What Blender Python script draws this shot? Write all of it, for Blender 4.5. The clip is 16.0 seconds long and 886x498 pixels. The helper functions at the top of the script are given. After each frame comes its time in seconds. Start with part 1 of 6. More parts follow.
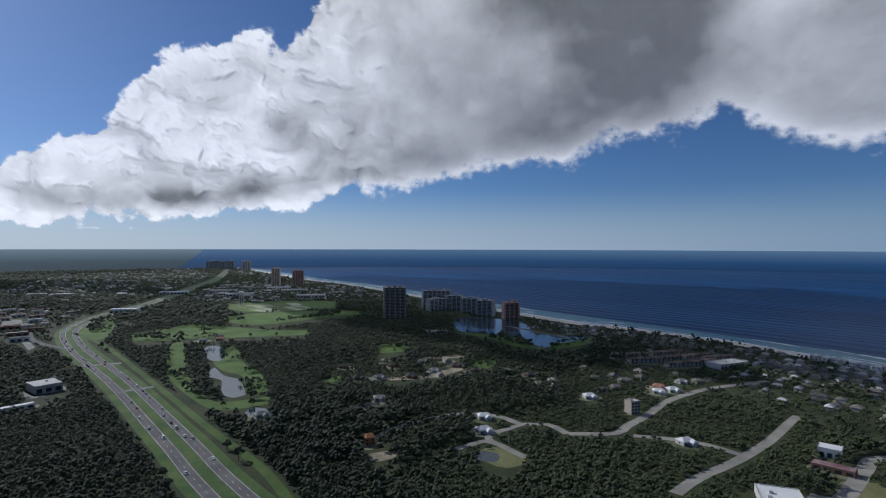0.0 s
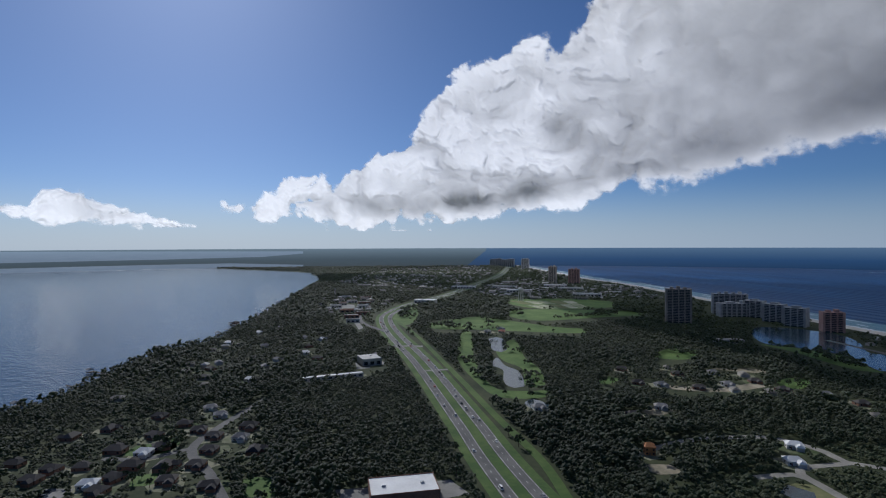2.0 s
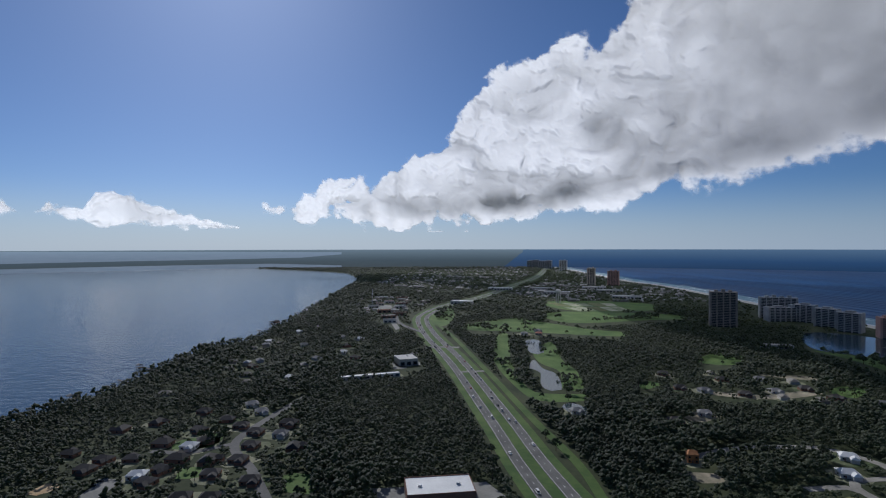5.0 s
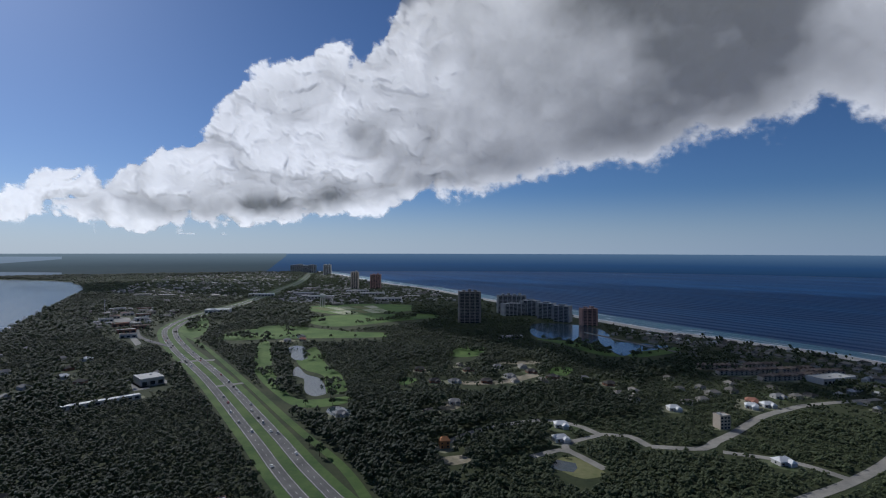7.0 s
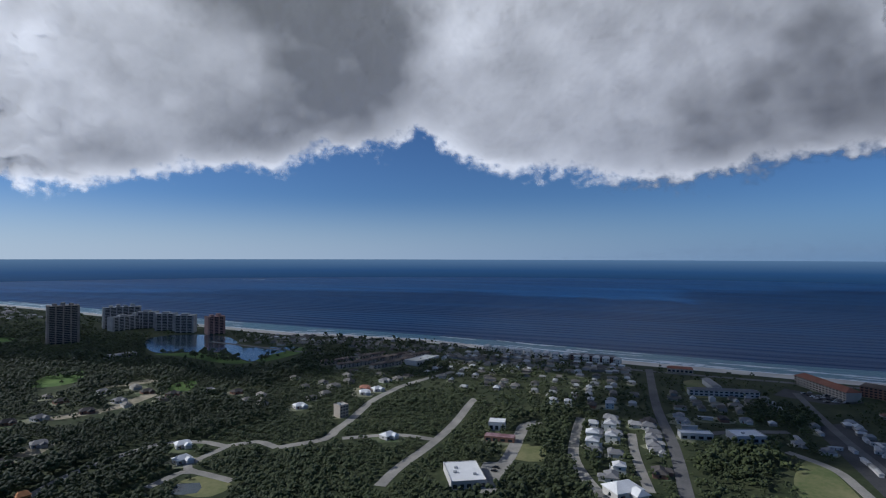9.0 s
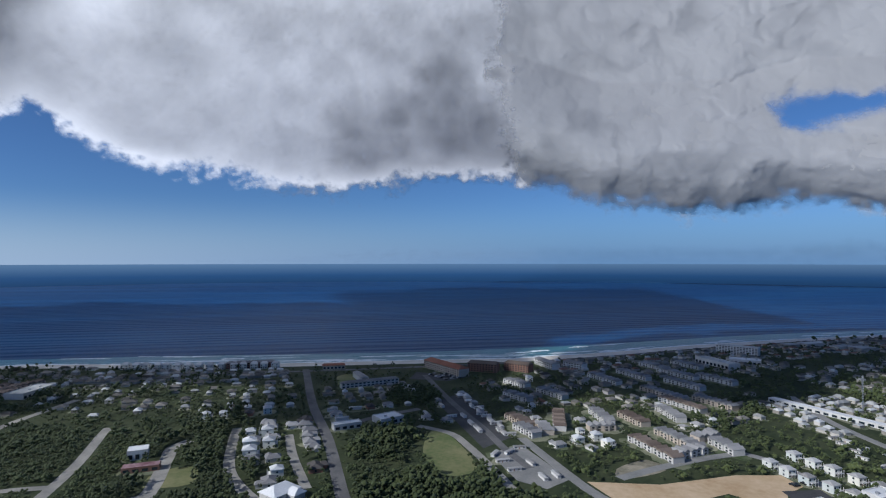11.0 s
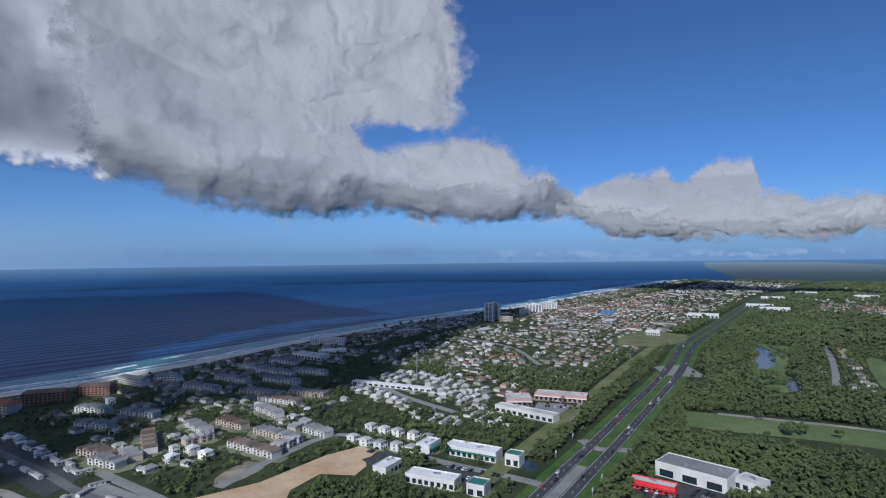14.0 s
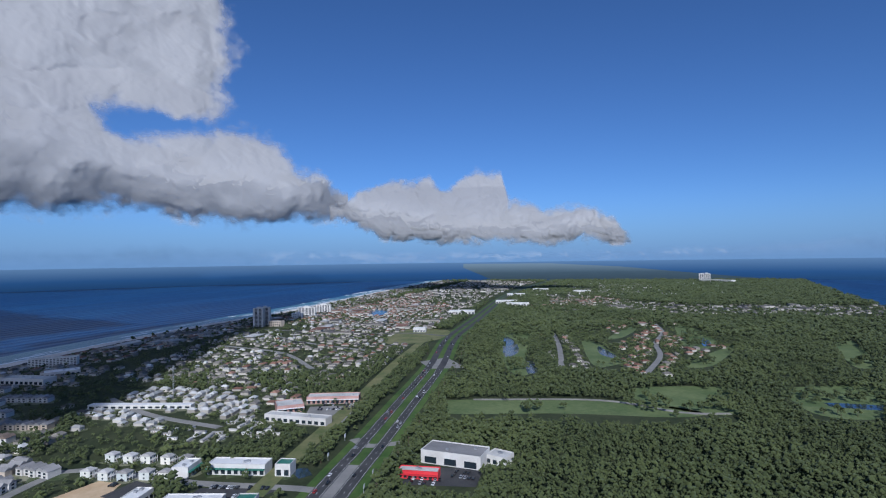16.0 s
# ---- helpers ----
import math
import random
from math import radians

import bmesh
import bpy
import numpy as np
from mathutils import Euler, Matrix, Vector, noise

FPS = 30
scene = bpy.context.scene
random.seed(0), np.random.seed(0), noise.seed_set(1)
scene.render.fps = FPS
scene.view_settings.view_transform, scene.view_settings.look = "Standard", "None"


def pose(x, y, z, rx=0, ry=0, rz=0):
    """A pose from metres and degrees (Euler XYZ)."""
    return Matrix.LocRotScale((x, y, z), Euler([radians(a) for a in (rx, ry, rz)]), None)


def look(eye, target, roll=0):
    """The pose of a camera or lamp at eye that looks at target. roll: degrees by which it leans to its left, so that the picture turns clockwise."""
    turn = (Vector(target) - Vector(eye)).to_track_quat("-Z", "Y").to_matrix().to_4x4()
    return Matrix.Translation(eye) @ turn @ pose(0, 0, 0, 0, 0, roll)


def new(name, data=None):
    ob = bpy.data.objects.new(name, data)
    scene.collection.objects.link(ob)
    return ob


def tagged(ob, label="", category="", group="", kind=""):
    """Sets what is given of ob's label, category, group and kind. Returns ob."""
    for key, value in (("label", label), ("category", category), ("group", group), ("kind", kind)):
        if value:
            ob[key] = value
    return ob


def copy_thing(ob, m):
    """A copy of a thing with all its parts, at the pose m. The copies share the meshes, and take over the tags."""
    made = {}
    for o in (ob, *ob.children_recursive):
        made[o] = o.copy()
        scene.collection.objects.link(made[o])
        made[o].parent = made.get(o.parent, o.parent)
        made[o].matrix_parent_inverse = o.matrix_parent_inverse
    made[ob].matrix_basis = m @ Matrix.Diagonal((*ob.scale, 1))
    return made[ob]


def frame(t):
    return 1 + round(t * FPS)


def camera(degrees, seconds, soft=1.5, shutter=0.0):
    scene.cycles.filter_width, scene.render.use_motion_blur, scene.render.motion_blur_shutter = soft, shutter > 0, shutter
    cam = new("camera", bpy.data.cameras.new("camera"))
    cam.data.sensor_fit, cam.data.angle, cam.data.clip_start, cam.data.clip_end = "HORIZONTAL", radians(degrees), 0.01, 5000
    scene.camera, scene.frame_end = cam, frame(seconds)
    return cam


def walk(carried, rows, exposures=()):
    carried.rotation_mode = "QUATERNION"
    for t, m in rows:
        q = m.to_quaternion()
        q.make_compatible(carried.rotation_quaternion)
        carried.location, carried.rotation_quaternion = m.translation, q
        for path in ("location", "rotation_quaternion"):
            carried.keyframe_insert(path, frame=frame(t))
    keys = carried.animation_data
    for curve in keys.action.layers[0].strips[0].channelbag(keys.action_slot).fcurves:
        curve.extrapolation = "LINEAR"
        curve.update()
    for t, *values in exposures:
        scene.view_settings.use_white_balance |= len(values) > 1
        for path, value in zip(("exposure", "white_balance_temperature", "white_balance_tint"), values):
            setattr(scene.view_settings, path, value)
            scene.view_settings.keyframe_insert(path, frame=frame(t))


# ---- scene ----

# ---- camera: hovers high over the coastal strip and turns ----
EYE = 150.0
cam = camera(78.5, 16.0, 1.15)
PATH = [
    (0.0, 0.00, -0.29, -0.15), (0.5, 6.66, -0.33, -0.09), (1.0, 13.59, -0.41, -0.01), (1.5, 20.87, -0.42, 0.11),
    (2.0, 28.54, -0.43, 0.21), (2.5, 34.29, -0.43, 0.21), (3.0, 35.78, -0.41, 0.16), (5.5, 29.18, -0.19, 0.06),
    (6.0, 22.54, -0.09, -0.02), (6.5, 15.39, 0.00, -0.12), (7.0, 7.89, 0.15, -0.12), (7.5, 0.34, 0.28, -0.12),
    (8.0, -8.85, 0.41, -0.15), (8.5, -19.92, 0.59, -0.18), (9.0, -29.89, 0.76, -0.15), (9.5, -39.42, 0.93, -0.15),
    (10.0, -48.51, 1.05, -0.20), (12.5, -86.12, 1.24, 0.57), (13.0, -92.78, 1.23, 0.64), (13.5, -99.04, 1.22, 0.68),
    (14.0, -105.26, 1.19, 0.69), (14.5, -111.49, 1.17, 0.67), (15.0, -117.58, 1.14, 0.68), (15.5, -123.26, 1.14, 0.72),
    (16.0, -128.86, 1.12, 0.81),
]
walk(cam, [(t, pose(0, 0, EYE, 90 + p, r, y)) for t, y, p, r in PATH],
     [(0.0, -0.45, 5700, 10), (3.0, -0.55, 5750, 10), (5.5, -0.55, 5750, 10), (8.0, -0.48, 5700, 10), (9.0, -0.28, 5650, 10), (10.0, -0.1, 5600, 10), (12.5, -0.02, 5550, 11), (14.0, 0.06, 5500, 12), (16.0, 0.12, 5400, 13)])

# ---- light: morning sun over the bay, clear sky ----
SUN_BEARING, SUN_HEIGHT = 54.0, 33.0      # degrees to the left of +y, degrees above the horizon
world = bpy.data.worlds.new("sky")
scene.world = world
world.use_nodes = True
wn = world.node_tree.nodes
sky = wn.new("ShaderNodeTexSky")
sky.sky_type, sky.sun_disc = "NISHITA", False
sky.sun_elevation, sky.sun_rotation = radians(SUN_HEIGHT), radians(-SUN_BEARING)
sky.altitude, sky.air_density, sky.dust_density, sky.ozone_density = 150, 0.75, 0.5, 8.0
wn["Background"].inputs[1].default_value = 0.078
world.node_tree.links.new(sky.outputs[0], wn["Background"].inputs[0])
sun = new("sun", bpy.data.lights.new("sun", "SUN"))
sun.data.energy, sun.data.angle, sun.data.color = 3.7, radians(0.53), (1.0, 0.93, 0.82)
sa, se = radians(SUN_BEARING), radians(SUN_HEIGHT)
SUN = Vector((-math.sin(sa) * math.cos(se), math.cos(sa) * math.cos(se), math.sin(se)))
sun.matrix_world = look(SUN * 100, (0, 0, 0))


# ---- small tools ----
def part(name, bm, material, parent=None, label=""):
    me = bpy.data.meshes.new(name)
    bm.to_mesh(me)
    bm.free()
    me.materials.append(material)
    ob = new(name, me)
    if parent:
        ob.parent = parent
    return tagged(ob, label)


def mesh_np(name, verts, faces, material, smooth=False):
    """A mesh object from arrays; all faces have the same number of corners."""
    verts, faces = np.asarray(verts, np.float32), np.asarray(faces, np.int32)
    me = bpy.data.meshes.new(name)
    n, k = faces.shape
    me.vertices.add(len(verts))
    me.vertices.foreach_set("co", verts.ravel())
    me.loops.add(n * k)
    me.loops.foreach_set("vertex_index", faces.ravel())
    me.polygons.add(n)
    me.polygons.foreach_set("loop_start", np.arange(0, n * k, k, dtype=np.int32))
    me.polygons.foreach_set("use_smooth", np.full(n, smooth))
    me.update(calc_edges=True)
    me.materials.append(material)
    return new(name, me)


def lattice(i, j, seed):
    h = (i.astype(np.int64) * 374761393 + j.astype(np.int64) * 668265263 + seed * 982451653) & 0xFFFFFFFF
    h = ((h ^ (h >> 13)) * 1274126177) & 0xFFFFFFFF
    return ((h ^ (h >> 16)) & 0xFFFFFF) / float(0xFFFFFF)


def vnoise(x, y, seed=0):
    i, j = np.floor(x), np.floor(y)
    u, v = x - i, y - j
    u, v = u * u * u * (u * (6 * u - 15) + 10), v * v * v * (v * (6 * v - 15) + 10)
    a, b, c, d = lattice(i, j, seed), lattice(i + 1, j, seed), lattice(i, j + 1, seed), lattice(i + 1, j + 1, seed)
    return (a * (1 - u) + b * u) * (1 - v) + (c * (1 - u) + d * u) * v


def fbm(x, y, octaves=5, seed=0, gain=0.5):
    total, amp, norm = 0.0, 1.0, 0.0
    for o in range(octaves):
        total = total + amp * vnoise(x * 2 ** o + 17.3 * o, y * 2 ** o - 9.1 * o, seed + o)
        norm += amp
        amp *= gain
    return total / norm


def inside(pts, poly):
    """Which of the points lie in the polygon."""
    x, y = pts[:, 0], pts[:, 1]
    res = np.zeros(len(pts), bool)
    for (x0, y0), (x1, y1) in zip(poly, poly[1:] + poly[:1]):
        if y0 != y1:
            res ^= ((y0 > y) != (y1 > y)) & (x < (x1 - x0) * (y - y0) / (y1 - y0) + x0)
    return res


def near_line(pts, line, width):
    """Which of the points lie within the width of the line."""
    l = np.array(line, float)
    res = np.zeros(len(pts), bool)
    lo, hi = l.min(0) - width, l.max(0) + width
    cand = np.nonzero((pts[:, 0] > lo[0]) & (pts[:, 0] < hi[0]) & (pts[:, 1] > lo[1]) & (pts[:, 1] < hi[1]))[0]
    q = pts[cand]
    d = np.full(len(q), 1e9)
    for a, b in zip(l[:-1], l[1:]):
        ab = b - a
        near = np.nonzero((np.abs(q[:, 0] - (a[0] + b[0]) / 2) < abs(ab[0]) / 2 + width) & (np.abs(q[:, 1] - (a[1] + b[1]) / 2) < abs(ab[1]) / 2 + width))[0]
        if len(near):
            s = np.clip(((q[near] - a) @ ab) / (ab @ ab), 0, 1)
            d[near] = np.minimum(d[near], np.hypot(*(q[near] - a - s[:, None] * ab).T))
    res[cand] = d < width
    return res


def smooth_line(pts, step=12.0):
    """A Catmull-Rom line through the points, in even steps."""
    p = [Vector(q) for q in pts]
    p = [2 * p[0] - p[1]] + p + [2 * p[-1] - p[-2]]
    out = []
    for a, b, c, d in zip(p, p[1:], p[2:], p[3:]):
        n = max(1, int((c - b).length / step))
        for i in range(n):
            t = i / n
            out.append(tuple(0.5 * (2 * b + (c - a) * t + (2 * a - 5 * b + 4 * c - d) * t * t + (3 * b - a - 3 * c + d) * t ** 3)))
    out.append(tuple(p[-2]))
    return out


def offset_line(line, off):
    """The line moved to its right."""
    l = np.array(line, float)
    t = np.gradient(l, axis=0)
    t /= np.linalg.norm(t, axis=1)[:, None]
    return [tuple(q) for q in l + np.stack([t[:, 1], -t[:, 0]], 1) * off]


def smooth_ring(pts, step=8.0):
    p = [Vector(q) for q in pts]
    n, out = len(p), []
    for i in range(n):
        a, b, c, d = p[i - 1], p[i], p[(i + 1) % n], p[(i + 2) % n]
        k = max(1, int((c - b).length / step))
        for j in range(k):
            t = j / k
            out.append(tuple(0.5 * (2 * b + (c - a) * t + (2 * a - 5 * b + 4 * c - d) * t * t + (3 * b - a - 3 * c + d) * t ** 3)))
    return out


# ---- materials ----
def material(name, base, rough=0.9, spec=0.3, metal=0.0):
    m = bpy.data.materials.new(name)
    m.use_nodes = True
    b = m.node_tree.nodes["Principled BSDF"]
    b.inputs["Base Color"].default_value = (*base, 1)
    b.inputs["Roughness"].default_value = rough
    b.inputs["Specular IOR Level"].default_value = spec
    b.inputs["Metallic"].default_value = metal
    return m, m.node_tree.nodes, m.node_tree.links, b


def varied(name, low, high, scale, rough=0.9, fine=None, bump=0.0, vary="", spec=0.3):
    """A surface whose colour wanders between two tones at two scales; vary: island or object adds a tone of its own to each piece."""
    m, n, l, b = material(name, low, rough, spec)
    geo = n.new("ShaderNodeNewGeometry")
    big, small = n.new("ShaderNodeTexNoise"), n.new("ShaderNodeTexNoise")
    for node, s in ((big, scale), (small, fine or scale * 9)):
        node.inputs["Scale"].default_value, node.inputs["Detail"].default_value = s, 5
        l.new(geo.outputs["Position"], node.inputs["Vector"])
    add = n.new("ShaderNodeMath")
    add.operation = "MULTIPLY_ADD"
    l.new(small.outputs["Fac"], add.inputs[0])
    add.inputs[1].default_value = 0.5
    l.new(big.outputs["Fac"], add.inputs[2])
    out = add.outputs[0]
    lo, hi = 0.55, 0.95
    if vary:
        src = geo.outputs["Random Per Island"] if vary == "island" else n.new("ShaderNodeObjectInfo").outputs["Random"]
        mix = n.new("ShaderNodeMath")
        mix.operation = "MULTIPLY_ADD"
        l.new(src, mix.inputs[0])
        mix.inputs[1].default_value = 0.6
        l.new(out, mix.inputs[2])
        out = mix.outputs[0]
        lo, hi = 0.65, 1.45
    ramp = n.new("ShaderNodeMapRange")
    ramp.inputs["From Min"].default_value, ramp.inputs["From Max"].default_value = lo, hi
    l.new(out, ramp.inputs["Value"])
    col = n.new("ShaderNodeMix")
    col.data_type = "RGBA"
    col.inputs["A"].default_value, col.inputs["B"].default_value = (*low, 1), (*high, 1)
    l.new(ramp.outputs[0], col.inputs["Factor"])
    l.new(col.outputs["Result"], b.inputs["Base Color"])
    if bump:
        bp = n.new("ShaderNodeBump")
        bp.inputs["Strength"].default_value, bp.inputs["Distance"].default_value = 0.6, bump
        l.new(small.outputs["Fac"], bp.inputs["Height"])
        l.new(bp.outputs[0], b.inputs["Normal"])
    return m


def water_material(name, deep, pale, wave, rough, turn=0.0, stretch=3.0, spec=0.5, height=3.0, streak=0.35, swell_gap=0.0):
    """Water with long low waves that run along the direction turn; swell_gap: metres between the crests of a regular swell."""
    m, n, l, b = material(name, deep, rough, spec)
    geo, mp = n.new("ShaderNodeNewGeometry"), n.new("ShaderNodeMapping")
    mp.vector_type = "TEXTURE"
    mp.inputs["Rotation"].default_value = (0, 0, turn)
    mp.inputs["Scale"].default_value = (stretch, 1, 1)
    l.new(geo.outputs["Position"], mp.inputs["Vector"])
    tones, swell, chop = (n.new("ShaderNodeTexNoise") for _ in range(3))
    for node, s, d in ((tones, 0.006, 5), (swell, wave, 3), (chop, wave * 5, 4)):
        node.inputs["Scale"].default_value, node.inputs["Detail"].default_value = s, d
        l.new(mp.outputs[0], node.inputs["Vector"])
    mixed = n.new("ShaderNodeMath")
    mixed.operation = "MULTIPLY_ADD"
    l.new(swell.outputs["Fac"], mixed.inputs[0])
    mixed.inputs[1].default_value = streak
    l.new(tones.outputs["Fac"], mixed.inputs[2])
    tone, crest = mixed.outputs[0], swell.outputs["Fac"]
    if swell_gap:
        band = n.new("ShaderNodeTexWave")
        band.wave_type, band.bands_direction, band.wave_profile = "BANDS", "Y", "SIN"
        band.inputs["Scale"].default_value = 0.314 / swell_gap
        band.inputs["Distortion"].default_value, band.inputs["Detail"].default_value, band.inputs["Detail Scale"].default_value = 9.0, 4, 0.5
        l.new(mp.outputs[0], band.inputs["Vector"])
        lines = n.new("ShaderNodeMath")
        lines.operation = "MULTIPLY_ADD"
        l.new(band.outputs["Fac"], lines.inputs[0])
        lines.inputs[1].default_value = 0.12
        l.new(tone, lines.inputs[2])
        both = n.new("ShaderNodeMath")
        both.operation = "MULTIPLY_ADD"
        l.new(band.outputs["Fac"], both.inputs[0])
        both.inputs[1].default_value = 0.6
        l.new(crest, both.inputs[2])
        tone, crest = lines.outputs[0], both.outputs[0]
    rmp = n.new("ShaderNodeMapRange")
    lift = 0.08 if swell_gap else 0.0
    rmp.inputs["From Min"].default_value, rmp.inputs["From Max"].default_value = 0.40 + streak * 0.42 + lift, 0.60 + streak * 0.6 + lift
    l.new(tone, rmp.inputs["Value"])
    col = n.new("ShaderNodeMix")
    col.data_type = "RGBA"
    col.inputs["A"].default_value, col.inputs["B"].default_value = (*deep, 1), (*pale, 1)
    l.new(rmp.outputs[0], col.inputs["Factor"])
    l.new(col.outputs["Result"], b.inputs["Base Color"])
    hh = n.new("ShaderNodeMath")
    hh.operation = "MULTIPLY_ADD"
    l.new(chop.outputs["Fac"], hh.inputs[0])
    hh.inputs[1].default_value = 0.25
    l.new(crest, hh.inputs[2])
    bp = n.new("ShaderNodeBump")
    bp.inputs["Strength"].default_value, bp.inputs["Distance"].default_value = 1.0, height
    l.new(hh.outputs[0], bp.inputs["Height"])
    l.new(bp.outputs[0], b.inputs["Normal"])
    return m


def haze_glow_material(name, low, high, near_glow, far_glow):
    """The distance on the rim that closes the view, haze painted as glow: it brightens as the rim climbs to the
    horizon.
    """
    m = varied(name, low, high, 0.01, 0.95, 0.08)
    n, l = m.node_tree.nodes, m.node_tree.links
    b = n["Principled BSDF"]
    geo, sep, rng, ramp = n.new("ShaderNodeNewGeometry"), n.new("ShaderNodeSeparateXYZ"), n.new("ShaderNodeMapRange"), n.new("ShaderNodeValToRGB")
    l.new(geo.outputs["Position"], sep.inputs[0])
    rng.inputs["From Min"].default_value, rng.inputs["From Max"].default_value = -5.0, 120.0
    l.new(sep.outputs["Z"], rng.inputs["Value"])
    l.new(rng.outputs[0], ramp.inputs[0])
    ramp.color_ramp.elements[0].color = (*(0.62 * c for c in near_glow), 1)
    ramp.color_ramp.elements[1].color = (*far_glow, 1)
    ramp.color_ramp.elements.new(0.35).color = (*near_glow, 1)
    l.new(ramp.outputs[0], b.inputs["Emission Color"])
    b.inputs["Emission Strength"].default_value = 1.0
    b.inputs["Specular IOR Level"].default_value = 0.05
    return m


FAR_LAND = haze_glow_material("far hazy woodland", (0.006, 0.011, 0.009), (0.013, 0.020, 0.018), (0.050, 0.076, 0.096), (0.19, 0.25, 0.29))
FAR_BAY = haze_glow_material("far hazy water", (0.10, 0.14, 0.19), (0.14, 0.18, 0.23), (0.13, 0.16, 0.19), (0.26, 0.32, 0.37))
FAR_SEA = haze_glow_material("far hazy sea", (0.002, 0.010, 0.026), (0.004, 0.014, 0.036), (0.024, 0.068, 0.155), (0.11, 0.185, 0.28))
SOIL = varied("undergrowth", (0.022, 0.035, 0.012), (0.06, 0.07, 0.03), 0.03, 0.95, 0.3)
GRASS = varied("mown grass", (0.055, 0.115, 0.022), (0.12, 0.19, 0.045), 0.02, 0.9, 0.25)
VERGE = varied("roadside grass", (0.042, 0.092, 0.018), (0.095, 0.15, 0.036), 0.03, 0.9, 0.3)
DRY = varied("dry grass", (0.10, 0.13, 0.045), (0.22, 0.21, 0.10), 0.03, 0.95, 0.3)
ASPHALT = varied("worn asphalt", (0.10, 0.10, 0.10), (0.17, 0.165, 0.16), 0.05, 0.9, 0.8)
DARK_ASPHALT = varied("dark asphalt", (0.045, 0.046, 0.05), (0.08, 0.08, 0.08), 0.05, 0.9, 0.8)
CONCRETE = varied("pale concrete road", (0.22, 0.21, 0.19), (0.36, 0.34, 0.30), 0.06, 0.9, 0.7)
SAND = varied("white beach sand", (0.55, 0.50, 0.43), (0.75, 0.70, 0.62), 0.03, 0.95, 0.4)
FAIRWAY = varied("pale fairway grass", (0.085, 0.130, 0.045), (0.17, 0.21, 0.085), 0.02, 0.9, 0.25)
BARE = varied("cleared orange sand", (0.45, 0.31, 0.17), (0.62, 0.47, 0.30), 0.03, 0.95, 0.25)
LEAF = varied("leaves", (0.030, 0.043, 0.011), (0.074, 0.094, 0.027), 0.012, 0.8, 0.5, vary="island")
LEAF_LIGHT = varied("young leaves", (0.046, 0.066, 0.017), (0.104, 0.124, 0.038), 0.012, 0.8, 0.5, vary="island")
for leafy in (LEAF, LEAF_LIGHT):      # bluish sheen on the leaves, painted in place of haze
    hazed_leaf = leafy.node_tree.nodes["Principled BSDF"]
    hazed_leaf.inputs["Sheen Weight"].default_value, hazed_leaf.inputs["Sheen Roughness"].default_value = 0.06, 0.6
    hazed_leaf.inputs["Sheen Tint"].default_value = (0.8, 0.9, 1.0, 1)
    hazed_leaf.inputs["Diffuse Roughness"].default_value = 1.0
GULF = water_material("gulf water", (0.003, 0.030, 0.112), (0.010, 0.064, 0.175), 0.05, 0.4, radians(-54), 7.0, 0.11, swell_gap=38.0)
BAY = water_material("bay water", (0.02, 0.05, 0.09), (0.05, 0.08, 0.11), 0.10, 0.14, radians(40), 2.0, 0.18, 1.0)
POND = water_material("pond water", (0.03, 0.05, 0.062), (0.045, 0.065, 0.075), 0.3, 0.06, 0.0, 1.0, 0.5, 0.15)
WHITE_WALL = varied("white stucco", (0.52, 0.50, 0.47), (0.66, 0.65, 0.62), 0.1, 0.85, 1.0)
TAN_WALL = varied("tan stucco", (0.42, 0.35, 0.28), (0.52, 0.45, 0.37), 0.1, 0.85, 1.0)

# ---- land and water ----
COAST = [(-1950, 4300), (-1436, 3736), (-900, 2900), (-565, 2357), (-340, 2074), (209, 1140), (320, 1004), (458, 838), (549, 645), (639, 497), (720, 370),
         (789, 255), (836, 205), (909, 130), (1010, 40), (1125, -75), (1250, -211), (1386, -381), (1510, -577), (1740, -854),
         (2088, -1254), (2569, -1827), (3195, -2631)]
SHORE = [(1180, -3720), (800, -2800), (401, -1887), (150, -1300), (-150, -800), (-420, -250), (-547, 152), (-556, 191), (-566, 237), (-605, 314), (-641, 364), (-702, 464),
         (-721, 535), (-741, 609), (-924, 872), (-1176, 1229), (-1579, 1792), (-1916, 2131), (-2211, 2311), (-3050, 2430)]
COAST_LINE, SHORE_LINE = smooth_line(COAST, 20), smooth_line(SHORE, 20)
LAND = [q for q in COAST_LINE if math.hypot(*q) < 3900] + [q for q in SHORE_LINE if math.hypot(*q) < 3900]
FLAT, RIM, DIP = 3900.0, 4900.0, math.tan(radians(0.35))


def rim(d):
    """Radius and height at which the ground d metres off is laid: flat ground, then a rim that closes the view."""
    d = np.asarray(d, float)
    s = np.clip((1 / FLAT - 1 / np.maximum(d, FLAT)) / (1 / FLAT - DIP / EYE), 0, 1)
    r = np.where(d <= FLAT, d, FLAT + s * (RIM - FLAT))
    return r, EYE * (1 - r / d)


def ring_sheet(name, mat, a0, a1, dists, lift, step=1.0):
    """Ground in rings round the camera's place; dists(az) gives the distances of its rings, or is one list of them."""
    az = np.arange(a0, a1 + step / 2, step)
    v = []
    rings = [dists(a) if callable(dists) else dists for a in az]
    k, n = len(az), len(rings[0])
    for i in range(n):
        for a, d in zip(az, rings):
            r, z = rim(d[i])
            v.append((-math.sin(radians(a)) * r, math.cos(radians(a)) * r, (z if d[i] > FLAT else 0) + lift))
    f = [(i * k + j + 1, i * k + j, (i + 1) * k + j, (i + 1) * k + j + 1) for i in range(n - 1) for j in range(k - 1)]
    return mesh_np(name, v, f, mat, True)


